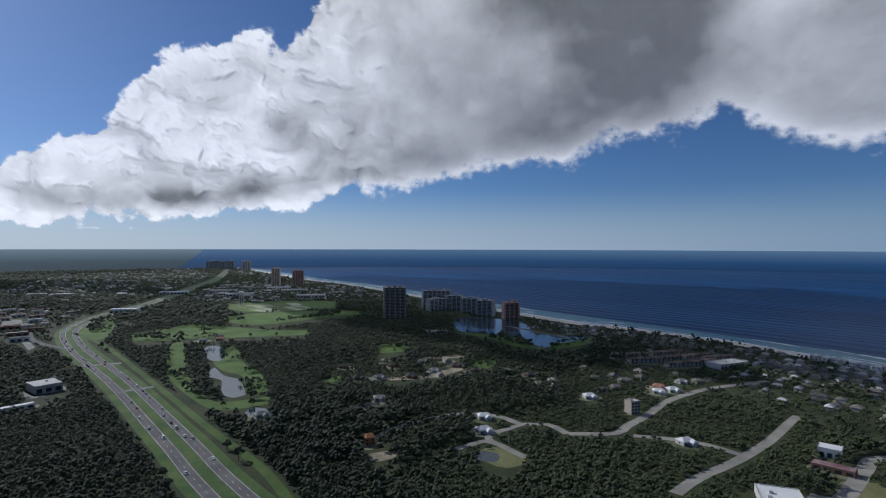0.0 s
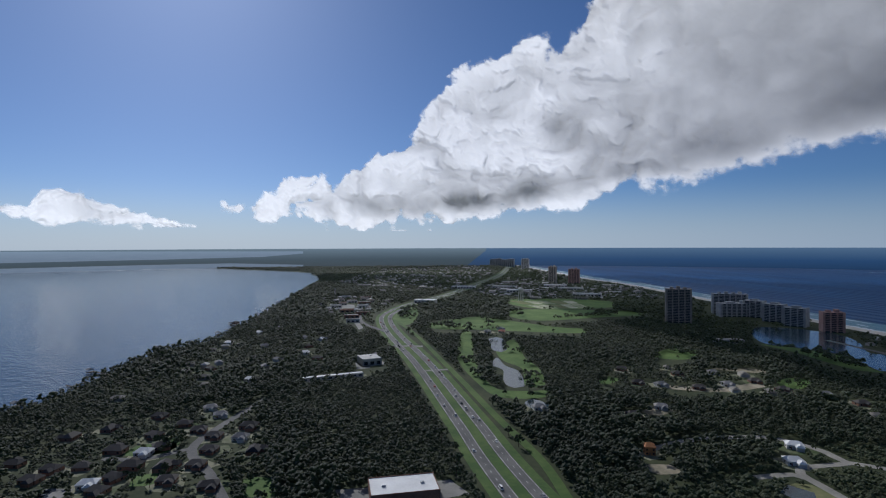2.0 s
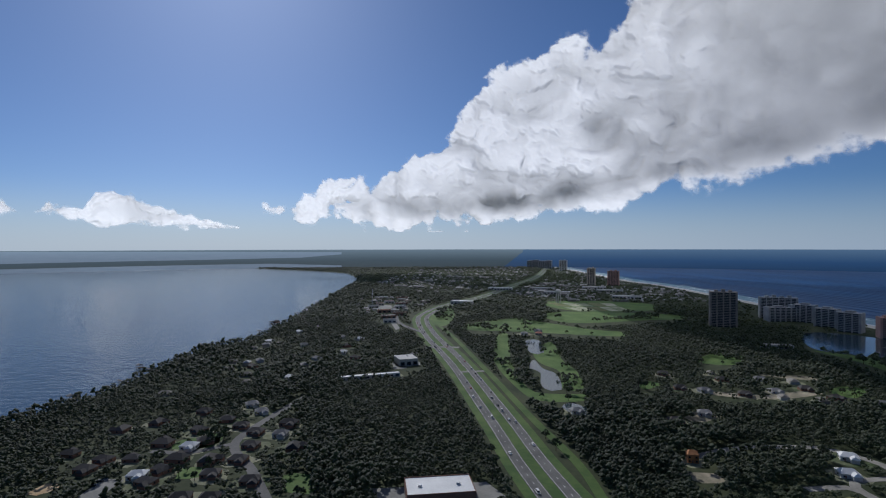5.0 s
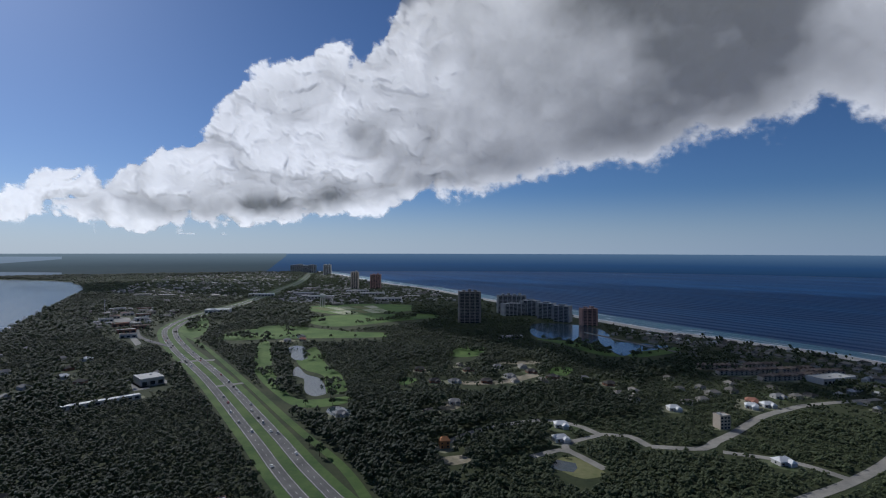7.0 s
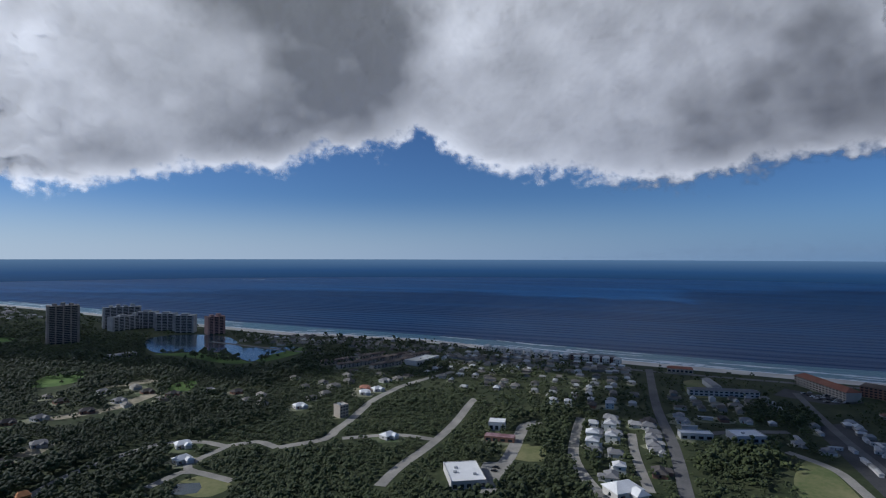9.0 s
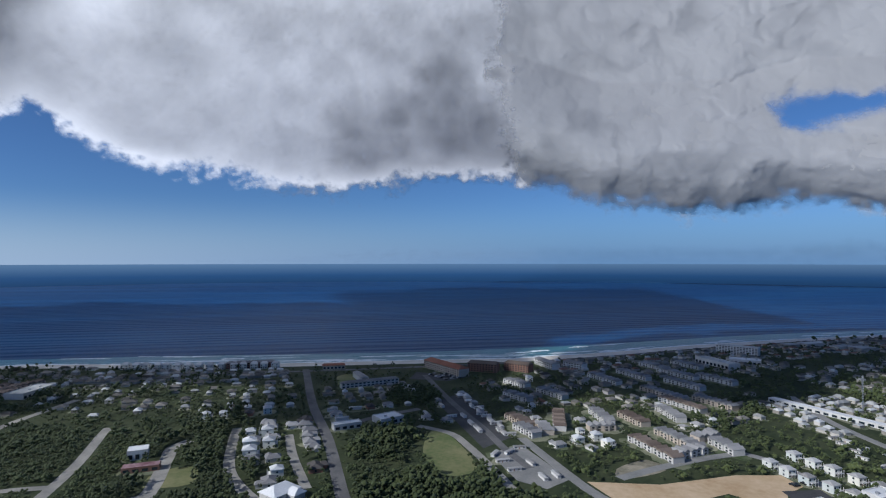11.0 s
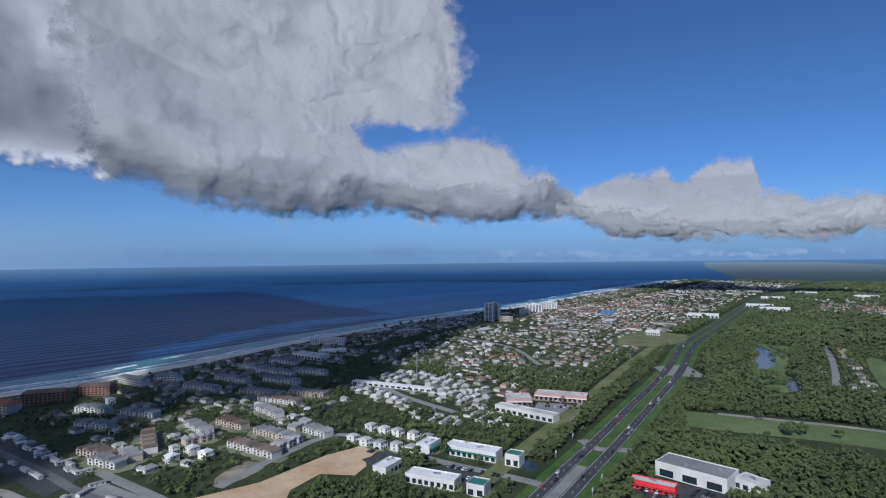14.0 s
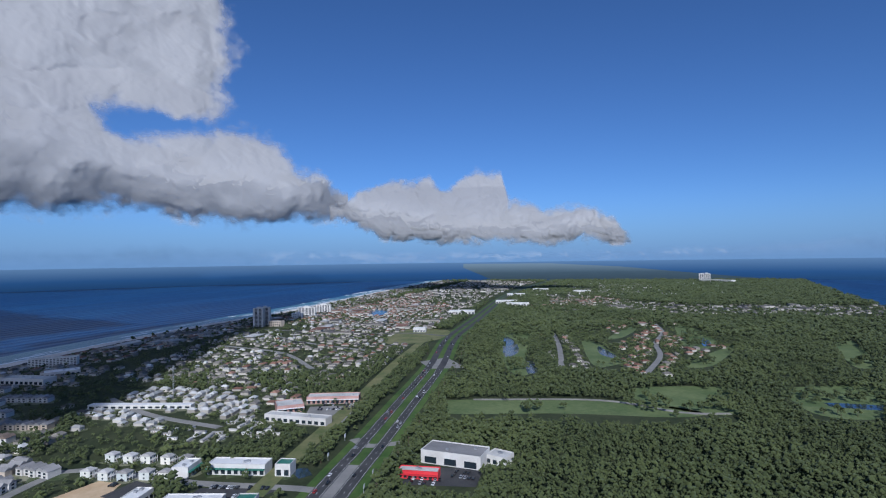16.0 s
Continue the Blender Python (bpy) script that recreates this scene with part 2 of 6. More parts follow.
def filled(name, outline, z, mat, skirt=0.0, drop=0.0):
    """A flat sheet with the given outline, with a sloping skirt round it where asked."""
    bm = bmesh.new()
    vs = [bm.verts.new((x, y, z)) for x, y in outline]
    edges = [bm.edges.new((a, b)) for a, b in zip(vs, vs[1:] + vs[:1])]
    bmesh.ops.triangle_fill(bm, use_beauty=True, edges=edges)
    for f in bm.faces:
        if f.normal.z < 0:
            f.normal_flip()
    if skirt:
        l = np.array(outline)
        t = np.roll(l, -1, 0) - np.roll(l, 1, 0)
        t /= np.linalg.norm(t, axis=1)[:, None]
        area = np.sum(l[:, 0] * np.roll(l[:, 1], -1) - np.roll(l[:, 0], -1) * l[:, 1])
        out = l + np.stack([t[:, 1], -t[:, 0]], 1) * skirt * np.sign(area)
        lows = [bm.verts.new((x, y, z - drop)) for x, y in out]
        n = len(vs)
        for i in range(n):
            bm.faces.new((vs[i], lows[i], lows[(i + 1) % n], vs[(i + 1) % n]) if area > 0 else (vs[i], vs[(i + 1) % n], lows[(i + 1) % n], lows[i]))
    return part(name, bm, mat)


def ribbon(name, line, width, z, mat, parent=None):
    a, b = offset_line(line, -width / 2), offset_line(line, width / 2)
    n = len(a)
    v = [(x, y, z) for x, y in a] + [(x, y, z) for x, y in b] + [(x, y, z - 0.4) for x, y in a] + [(x, y, z - 0.4) for x, y in b]
    f = []
    for i in range(n - 1):
        f += [(i, n + i, n + i + 1, i + 1), (2 * n + i, i, i + 1, 2 * n + i + 1), (n + i, 3 * n + i, 3 * n + i + 1, n + i + 1)]
    ob = mesh_np(name, v, f, mat)
    if parent:
        ob.parent = parent
    return ob


DISTS = [1, 150, 300, 500, 800, 1200, 1700, 2300, 3000, 3500, 3900, 4100, 4400, 4800, 5400, 6200, 7500, 9500, 13000, 19000, 24557]
tagged(ring_sheet("water", GULF, -180, 180, DISTS, 0.0, 2.0), "deep blue gulf water with low swell reaching the horizon", "sea", kind="structure")
tagged(filled("ground", LAND, 1.6, SOIL, 14, 4.0), "dark wooded ground between the gulf and the bay", "ground", kind="structure")

BAY_WATER = [q for q in SHORE_LINE if math.hypot(*q) < 3900 and q[1] > 140] + [(-3880 * math.sin(radians(a)), 3880 * math.cos(radians(a))) for a in range(54, 118, 2)]
tagged(filled("bay", BAY_WATER, 0.35, BAY), "grey-blue bay water glittering in the morning sun", "bay", kind="structure")


def ramp_of(points, x):
    p = sorted(points)
    return np.interp(x, [q[0] for q in p], [q[1] for q in p])


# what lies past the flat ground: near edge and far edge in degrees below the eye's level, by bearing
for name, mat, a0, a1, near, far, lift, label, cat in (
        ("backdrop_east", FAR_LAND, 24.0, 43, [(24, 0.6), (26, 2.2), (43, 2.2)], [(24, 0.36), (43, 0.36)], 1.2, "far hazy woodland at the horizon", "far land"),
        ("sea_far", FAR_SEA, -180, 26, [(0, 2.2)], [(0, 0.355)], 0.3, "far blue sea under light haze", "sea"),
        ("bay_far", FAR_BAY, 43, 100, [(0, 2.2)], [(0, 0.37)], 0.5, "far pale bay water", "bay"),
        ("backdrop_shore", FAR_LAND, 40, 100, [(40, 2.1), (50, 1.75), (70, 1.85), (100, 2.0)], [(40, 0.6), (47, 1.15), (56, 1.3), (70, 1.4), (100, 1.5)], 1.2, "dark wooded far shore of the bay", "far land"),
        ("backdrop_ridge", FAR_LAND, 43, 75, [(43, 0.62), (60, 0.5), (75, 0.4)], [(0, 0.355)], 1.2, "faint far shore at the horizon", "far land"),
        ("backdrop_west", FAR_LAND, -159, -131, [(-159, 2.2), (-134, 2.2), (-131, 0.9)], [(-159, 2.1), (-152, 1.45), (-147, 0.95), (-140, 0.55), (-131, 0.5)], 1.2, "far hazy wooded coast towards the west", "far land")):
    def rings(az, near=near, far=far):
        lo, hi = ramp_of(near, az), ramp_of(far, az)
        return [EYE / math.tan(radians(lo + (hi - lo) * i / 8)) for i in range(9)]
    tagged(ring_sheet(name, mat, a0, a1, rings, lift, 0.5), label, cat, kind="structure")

def horizon_haze_glow():
    """A glowing shell added as the milky band of haze that closes the sky at the horizon, painted paler towards the
    sun.
    """
    m = bpy.data.materials.new("glowing horizon haze")
    m.use_nodes = True
    n, l = m.node_tree.nodes, m.node_tree.links
    n.remove(n["Principled BSDF"])
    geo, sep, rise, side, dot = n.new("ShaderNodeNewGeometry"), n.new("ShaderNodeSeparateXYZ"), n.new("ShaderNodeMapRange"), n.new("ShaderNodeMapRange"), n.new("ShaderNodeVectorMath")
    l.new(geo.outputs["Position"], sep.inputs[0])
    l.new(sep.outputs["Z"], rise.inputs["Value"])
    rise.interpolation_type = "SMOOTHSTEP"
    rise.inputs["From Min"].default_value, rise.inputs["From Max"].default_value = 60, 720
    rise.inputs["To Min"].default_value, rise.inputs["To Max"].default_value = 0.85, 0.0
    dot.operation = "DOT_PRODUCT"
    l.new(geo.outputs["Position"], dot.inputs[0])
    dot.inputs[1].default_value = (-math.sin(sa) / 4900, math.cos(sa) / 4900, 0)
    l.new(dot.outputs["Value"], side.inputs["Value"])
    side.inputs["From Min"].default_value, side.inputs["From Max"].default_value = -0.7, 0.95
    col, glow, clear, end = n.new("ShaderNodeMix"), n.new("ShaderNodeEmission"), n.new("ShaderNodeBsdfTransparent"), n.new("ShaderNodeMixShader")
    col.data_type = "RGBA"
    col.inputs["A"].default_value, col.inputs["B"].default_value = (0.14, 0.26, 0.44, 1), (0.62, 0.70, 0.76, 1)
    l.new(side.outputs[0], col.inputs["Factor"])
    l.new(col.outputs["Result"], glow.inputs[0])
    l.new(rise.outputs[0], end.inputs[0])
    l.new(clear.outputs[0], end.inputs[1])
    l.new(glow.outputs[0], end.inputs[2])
    l.new(end.outputs[0], n["Material Output"].inputs["Surface"])
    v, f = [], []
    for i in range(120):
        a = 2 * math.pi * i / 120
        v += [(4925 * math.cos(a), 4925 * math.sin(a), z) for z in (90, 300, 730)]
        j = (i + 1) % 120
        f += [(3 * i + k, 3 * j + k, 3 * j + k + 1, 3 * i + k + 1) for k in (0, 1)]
    return tagged(mesh_np("backdrop_haze_glow", v, f, m, True), "pale glowing shell painted as haze along the horizon", "haze", kind="structure")


horizon_haze_glow()


# ---- clouds ----
def cloud_material(name="cloud", ragged=0.5, tint=(0.50, 0.50, 0.51), passed=0.99):
    """Thin parts let the sun through, thick ones reflect; heaped lumps of several sizes, shaded through bent normals.
    """
    m = bpy.data.materials.new(name)
    m.use_nodes = True
    n, l = m.node_tree.nodes, m.node_tree.links
    n.remove(n["Principled BSDF"])
    out = n["Material Output"]

    def maths(op, a, b, c=None):
        node = n.new("ShaderNodeMath")
        node.operation = op
        for i, v in enumerate((a, b, c)):
            if v is None:
                continue
            if isinstance(v, (int, float)):
                node.inputs[i].default_value = v
            else:
                l.new(v, node.inputs[i])
        return node.outputs[0]

    dens, thick, tilt, spot = (n.new("ShaderNodeAttribute") for _ in range(4))
    dens.attribute_name, thick.attribute_name, tilt.attribute_name, spot.attribute_name = "cover", "depth", "tilt", "spot"
    fine = n.new("ShaderNodeTexNoise")
    fine.inputs["Scale"].default_value, fine.inputs["Detail"].default_value, fine.inputs["Roughness"].default_value = 0.9, 6, 0.6
    l.new(spot.outputs["Vector"], fine.inputs["Vector"])
    geo = n.new("ShaderNodeNewGeometry")

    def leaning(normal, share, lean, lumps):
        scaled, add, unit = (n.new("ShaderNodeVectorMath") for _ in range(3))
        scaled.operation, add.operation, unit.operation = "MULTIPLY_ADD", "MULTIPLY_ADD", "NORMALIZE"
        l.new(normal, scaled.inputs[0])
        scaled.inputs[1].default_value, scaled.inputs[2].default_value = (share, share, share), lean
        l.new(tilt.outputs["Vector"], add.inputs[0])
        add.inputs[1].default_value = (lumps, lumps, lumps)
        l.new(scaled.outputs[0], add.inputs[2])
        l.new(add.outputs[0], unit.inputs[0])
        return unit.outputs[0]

    white, through_it, mix, clear, end = (n.new("ShaderNode" + s) for s in ("BsdfDiffuse", "BsdfTranslucent", "MixShader", "BsdfTransparent", "MixShader"))
    white.inputs["Color"].default_value = (*tint, 1)
    through_it.inputs["Color"].default_value = (passed, passed * 0.995, passed * 0.99, 1)
    # light put in by normals bent upwards and along the sun's rays, not by form
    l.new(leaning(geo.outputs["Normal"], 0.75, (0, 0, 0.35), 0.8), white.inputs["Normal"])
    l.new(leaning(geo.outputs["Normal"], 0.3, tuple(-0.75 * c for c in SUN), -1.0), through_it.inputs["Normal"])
    l.new(thick.outputs["Fac"], mix.inputs[0])
    l.new(through_it.outputs[0], mix.inputs[1])
    l.new(white.outputs[0], mix.inputs[2])
    rag = maths("MULTIPLY_ADD", fine.outputs["Fac"], ragged * 1.6, -ragged * 0.8)
    rng = n.new("ShaderNodeMapRange")
    rng.interpolation_type = "SMOOTHSTEP"
    rng.inputs["From Min"].default_value, rng.inputs["From Max"].default_value = 0.12, 0.72
    rng.inputs["To Max"].default_value = 0.97
    l.new(maths("ADD", dens.outputs["Fac"], rag), rng.inputs["Value"])
    l.new(rng.outputs[0], end.inputs[0])
    l.new(clear.outputs[0], end.inputs[1])
    l.new(mix.outputs[0], end.inputs[2])
    l.new(end.outputs[0], out.inputs["Surface"])
    return m


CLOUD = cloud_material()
# greyer copy that passes little light, dims the sun-facing clouds
WALL = cloud_material("dimmed cloud", 0.32, (0.385, 0.38, 0.375), 0.3)
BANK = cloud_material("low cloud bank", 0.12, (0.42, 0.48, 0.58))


def blurred(f, n):
    """The field averaged over a square of 2n+1 cells."""
    for axis in (0, 1):
        pad = [(0, 0), (0, 0)]
        pad[axis] = (n + 1, n)
        c = np.cumsum(np.pad(f, pad, "edge"), axis)
        f = (np.take(c, range(2 * n + 1, c.shape[axis]), axis) - np.take(c, range(0, c.shape[axis] - 2 * n - 1), axis)) / (2 * n + 1)
    return f


# cloud shade painted as thickness: a level by bearing, and patches (bearing, height, their spreads, amount)
SHADE_LEVEL = [(50, 0.16), (30, 0.18), (12, 0.24), (2, 0.38), (-8, 0.6), (-20, 0.72), (-26, 0.62), (-31, 0.48), (-45, 0.54), (-58, 0.64), (-66, 0.7), (-80, 0.72), (-92, 0.6), (-108, 0.55), (-120, 0.5), (-150, 0.5)]
SHADE_PATCHES = [(-17, 18.5, 10, 5, 0.16), (-12.5, 11.5, 7, 2.2, 0.14), (1.5, 9, 7, 2.2, 0.34), (9.7, 7.2, 5, 1.6, 0.40),
             (17.6, 5.6, 6, 1.3, 0.50), (26, 4.4, 5, 1.1, 0.46), (35, 4, 5, 1, 0.3), (13, 12, 6, 2.4, 0.26), (3, 14, 6, 3, 0.22), (-17, 26, 12, 6, 0.1),
             (-95, 8.5, 6, 2, 0.2), (-105, 7, 5, 1.5, 0.15), (-31, 22, 4, 3, -0.2), (-80, 8, 3, 1.2, -0.2), (-82, 20, 5, 4, -0.15)]


def billows(x, y, octaves, seed):
    """Heaped round lumps with creases between them."""
    total, amp, norm = 0.0, 1.0, 0.0
    for o in range(octaves):
        k = 2.1 ** o
        total = total + amp * np.abs(2 * vnoise(x * k + 3.7 * o, y * k - 5.9 * o, seed + o) - 1)
        norm += amp
        amp *= 0.52
    return total / norm


def cloud(name, a0, a1, e0, e1, depth, step, seed, rough, soft, label, far=3300.0, base=450.0, most=0.96, full=1.0, low=None, belly=5.0, mat=None, face=None, rim_at=None):
    """A cloud as a soft shell: depth(az, el) is how many degrees a direction lies inside its outline; face(az): 1 where it stands up like a wall."""
    A, E = np.meshgrid(np.arange(a0, a1, step), np.arange(e0, e1, step))
    facing = face(A) if face else 0 * A
    big = fbm(A * 0.11, E * 0.16, 3, seed)
    mid = fbm(A * 0.3, E * 0.42, 4, seed + 10)
    wa, we = A + 2.2 * (mid - 0.5), E + 2.2 * (fbm(A * 0.3 + 40, E * 0.42, 4, seed + 60) - 0.5)
    puff = billows(wa * 0.26, we * 0.34, 5, seed + 20)
    fine = fbm(A * 1.4, E * 1.6, 4, seed + 40)
    s0 = np.clip(depth(A, E), -6, 16)
    sunny = np.clip((A + 2) / 22, 0, 1) + 0.3 * np.clip((-78 - A) / 14, 0, 1) + 0.35 * np.clip((-112 - A) / 10, 0, 1)      # crisp billows where the sun side is seen
    s = s0 + (big - 0.5) * rough * 0.8 + (mid - 0.5) * rough * 1.0 + (puff - 0.4) * rough * (0.3 + 1.1 * sunny) + (fine - 0.5) * rough * 0.5
    width = soft * (1.9 - 1.0 * sunny)
    dens = np.clip(0.5 + s / (2 * width), 0, 1)
    dens = dens * dens * (3 - 2 * dens) * full
    above = E - (ramp_of(low, A) if low else 0 * A)
    th = ramp_of(SHADE_LEVEL, A)
    for az, el, sa_, sel, amount in SHADE_PATCHES:
        th = th + amount * np.exp(-((A - az) / sa_) ** 2 - ((E - el) / sel) ** 2)
    # outline and lumps painted lighter, creases greyer
    th = th * (1 + (mid - 0.5) * (0.3 + 0.8 * sunny) + (big - 0.5) * 0.7) * (1 - 0.6 * np.exp(-np.clip(rim_at(A, E) if rim_at else s0, 0, 9) / 0.9)) + (0.40 - puff) * (0.10 + 0.56 * sunny)
    th = np.clip(th, 0.03, most)
    bright = np.clip(0.45 + 0.5 * np.clip(above / (1.1 * belly), 0, 1) + 0.6 * (mid - 0.5) + 0.35 * (puff - 0.4), 0.3 if belly > 3 else 0.7, 0.95)
    th = th + facing * (bright - th)      # where it stands up, painted brighter towards its top
    flat = base / np.sin(np.radians(np.maximum(E, 1.0)))
    r = 1 / (1 / far ** 4 + 1 / (flat * (1 - facing) + far * 0.75 * facing * (0.85 + 0.5 * np.clip(E, 0, 30) / 25) / np.cos(np.radians(E))) ** 4) ** 0.25
    r = r * (1 - 0.03 * np.clip(blurred(s0, int(3 / step)), -1, 6) / 6 - 0.025 * big - (0.018 - 0.012 * facing) * mid - 0.010 * puff * sunny * (1 - 0.4 * facing))
    if low:
        lean = np.clip(above - belly, -belly - 1, belly * 1.3)
        r = r * (1 + facing * 0.015 / belly * lean ** 2 * (1.0 if belly > 3 else 0.9))      # bellied: its underside hangs over, its upper part leans back
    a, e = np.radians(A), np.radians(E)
    # lump slopes stored to bend the shading normals, stronger than the shape has
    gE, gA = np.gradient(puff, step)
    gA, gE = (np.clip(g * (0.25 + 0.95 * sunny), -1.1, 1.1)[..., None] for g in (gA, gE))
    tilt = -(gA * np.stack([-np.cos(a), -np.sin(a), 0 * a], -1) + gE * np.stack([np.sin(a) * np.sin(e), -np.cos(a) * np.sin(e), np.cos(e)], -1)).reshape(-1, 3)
    P = np.stack([-np.sin(a) * np.cos(e) * r, np.cos(a) * np.cos(e) * r, EYE + np.sin(e) * r], -1).reshape(-1, 3)
    h, w = A.shape
    idx = np.arange(h * w).reshape(h, w)
    q = np.stack([idx[:-1, :-1], idx[1:, :-1], idx[1:, 1:], idx[:-1, 1:]], -1).reshape(-1, 4)
    q = q[(dens.ravel()[q] > 0.0).any(1)]
    used, inv = np.unique(q, return_inverse=True)
    ob = mesh_np(name, P[used], inv.reshape(-1, 4), mat or CLOUD, True)
    for key, val in (("cover", dens), ("depth", th)):
        at = ob.data.attributes.new(key, "FLOAT", "POINT")
        at.data.foreach_set("value", val.ravel()[used].astype(np.float32))
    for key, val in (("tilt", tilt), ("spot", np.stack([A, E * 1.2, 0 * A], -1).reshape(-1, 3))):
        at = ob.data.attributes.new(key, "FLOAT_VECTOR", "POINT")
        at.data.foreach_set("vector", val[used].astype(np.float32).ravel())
    return tagged(ob, label, "cloud")


LOW = [(50, 3.4), (47, 3.4), (40, 2.2), (31, 2.2), (25, 2.6), (16.5, 4.4), (11, 6.2), (5, 6.6), (0, 7.3), (-4, 8.7), (-12.7, 9.1), (-18, 10.9), (-23, 11.3), (-28, 12.7),
       (-33.8, 10.0), (-39.7, 9.0), (-50, 8.0), (-56, 8.0), (-62, 9.0), (-72, 9.4), (-76.5, 7.8), (-81, 6.1), (-87, 5.5), (-93, 5.1), (-99, 5.8), (-104, 5.0), (-108.6, 3.6), (-113, 4.1), (-118, 5.4)]
TOP = [(50, 3.5), (47.3, 4.2), (44.6, 6.2), (40, 6.0), (37, 8.4), (34, 9.6), (31.5, 11.2), (29, 14.8), (26.4, 17.2), (22.3, 18.2), (20, 19.7), (16.5, 19.2), (14.2, 20.8), (12.6, 23.6),
       (11, 30), (8, 31), (0, 30), (-14, 28), (-20, 27.3), (-80, 27), (-92, 24), (-96, 13.5), (-98.4, 11.0), (-102.4, 11.9), (-107.7, 12.5), (-111.3, 11.6), (-113.6, 9.1), (-116.8, 8.5), (-118.5, 6)]


def east_bank(A, E):
    body = np.minimum(E - ramp_of(LOW, A), ramp_of(TOP, A) - E)
    lobe = np.minimum(np.minimum(E - 14.0, A + 107.5 - 0.25 * np.abs(E - 19)), np.minimum(-60 - A, 28 - E))
    return np.maximum(body, lobe)


PUFF_LOW = [(-118.5, 5.0), (-121, 3.3), (-130, 2.1), (-140, 1.9), (-147, 2.4), (-150, 2.4)]


def west_puffs(A, E):
    low = ramp_of(PUFF_LOW, A)
    top = ramp_of([(-118.5, 5.2), (-122, 7.5), (-127.7, 7.9), (-129.3, 6.6), (-132.5, 8.9), (-135.1, 8.5), (-135.8, 5.9), (-138.5, 5.7), (-140, 4.6), (-144.3, 4.5), (-146.5, 3.0), (-149, -1.0), (-153, -4)], A)
    return np.minimum(E - low, top - E)


def bay_puffs(A, E):
    low = ramp_of([(54, 1.9), (60, 2.1), (64, 2.4), (70, 2.8)], A)
    top = ramp_of([(54.5, 1.8), (59, 3.4), (62, 4.8), (65, 4.6), (66, 3.0), (68.4, 4.0), (70, 2.4), (71.5, 4.0), (73, 4.0), (75, 2.4)], A)
    return np.minimum(E - low, top - E)


def sea_bank(A, E):
    top = ramp_of([(-40, 0.1), (-47, 0.3), (-57, 1.3), (-87, 1.6), (-97, 1.5), (-99.4, 1.9), (-102.8, 2.0), (-104.4, 1.5), (-123, 0.9), (-148, 0.9), (-157, 1.2), (-163.7, 1.5), (-166.8, 2.0), (-172, 1.5)], A)
    return np.minimum((E + 0.7) * 0.5, top - E)


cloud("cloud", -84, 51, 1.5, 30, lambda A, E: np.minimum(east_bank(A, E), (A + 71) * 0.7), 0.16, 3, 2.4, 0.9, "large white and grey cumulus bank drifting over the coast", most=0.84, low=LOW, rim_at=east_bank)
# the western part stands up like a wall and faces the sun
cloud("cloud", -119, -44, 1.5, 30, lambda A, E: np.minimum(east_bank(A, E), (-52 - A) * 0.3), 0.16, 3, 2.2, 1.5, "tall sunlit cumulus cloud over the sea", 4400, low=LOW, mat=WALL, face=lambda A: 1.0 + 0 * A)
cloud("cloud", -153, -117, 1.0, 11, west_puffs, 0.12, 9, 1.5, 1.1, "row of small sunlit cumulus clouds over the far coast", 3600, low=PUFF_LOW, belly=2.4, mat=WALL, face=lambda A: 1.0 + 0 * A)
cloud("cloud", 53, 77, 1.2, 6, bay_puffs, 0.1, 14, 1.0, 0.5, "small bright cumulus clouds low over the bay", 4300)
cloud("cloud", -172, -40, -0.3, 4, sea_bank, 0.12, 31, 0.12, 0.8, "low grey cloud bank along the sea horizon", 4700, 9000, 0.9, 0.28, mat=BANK)


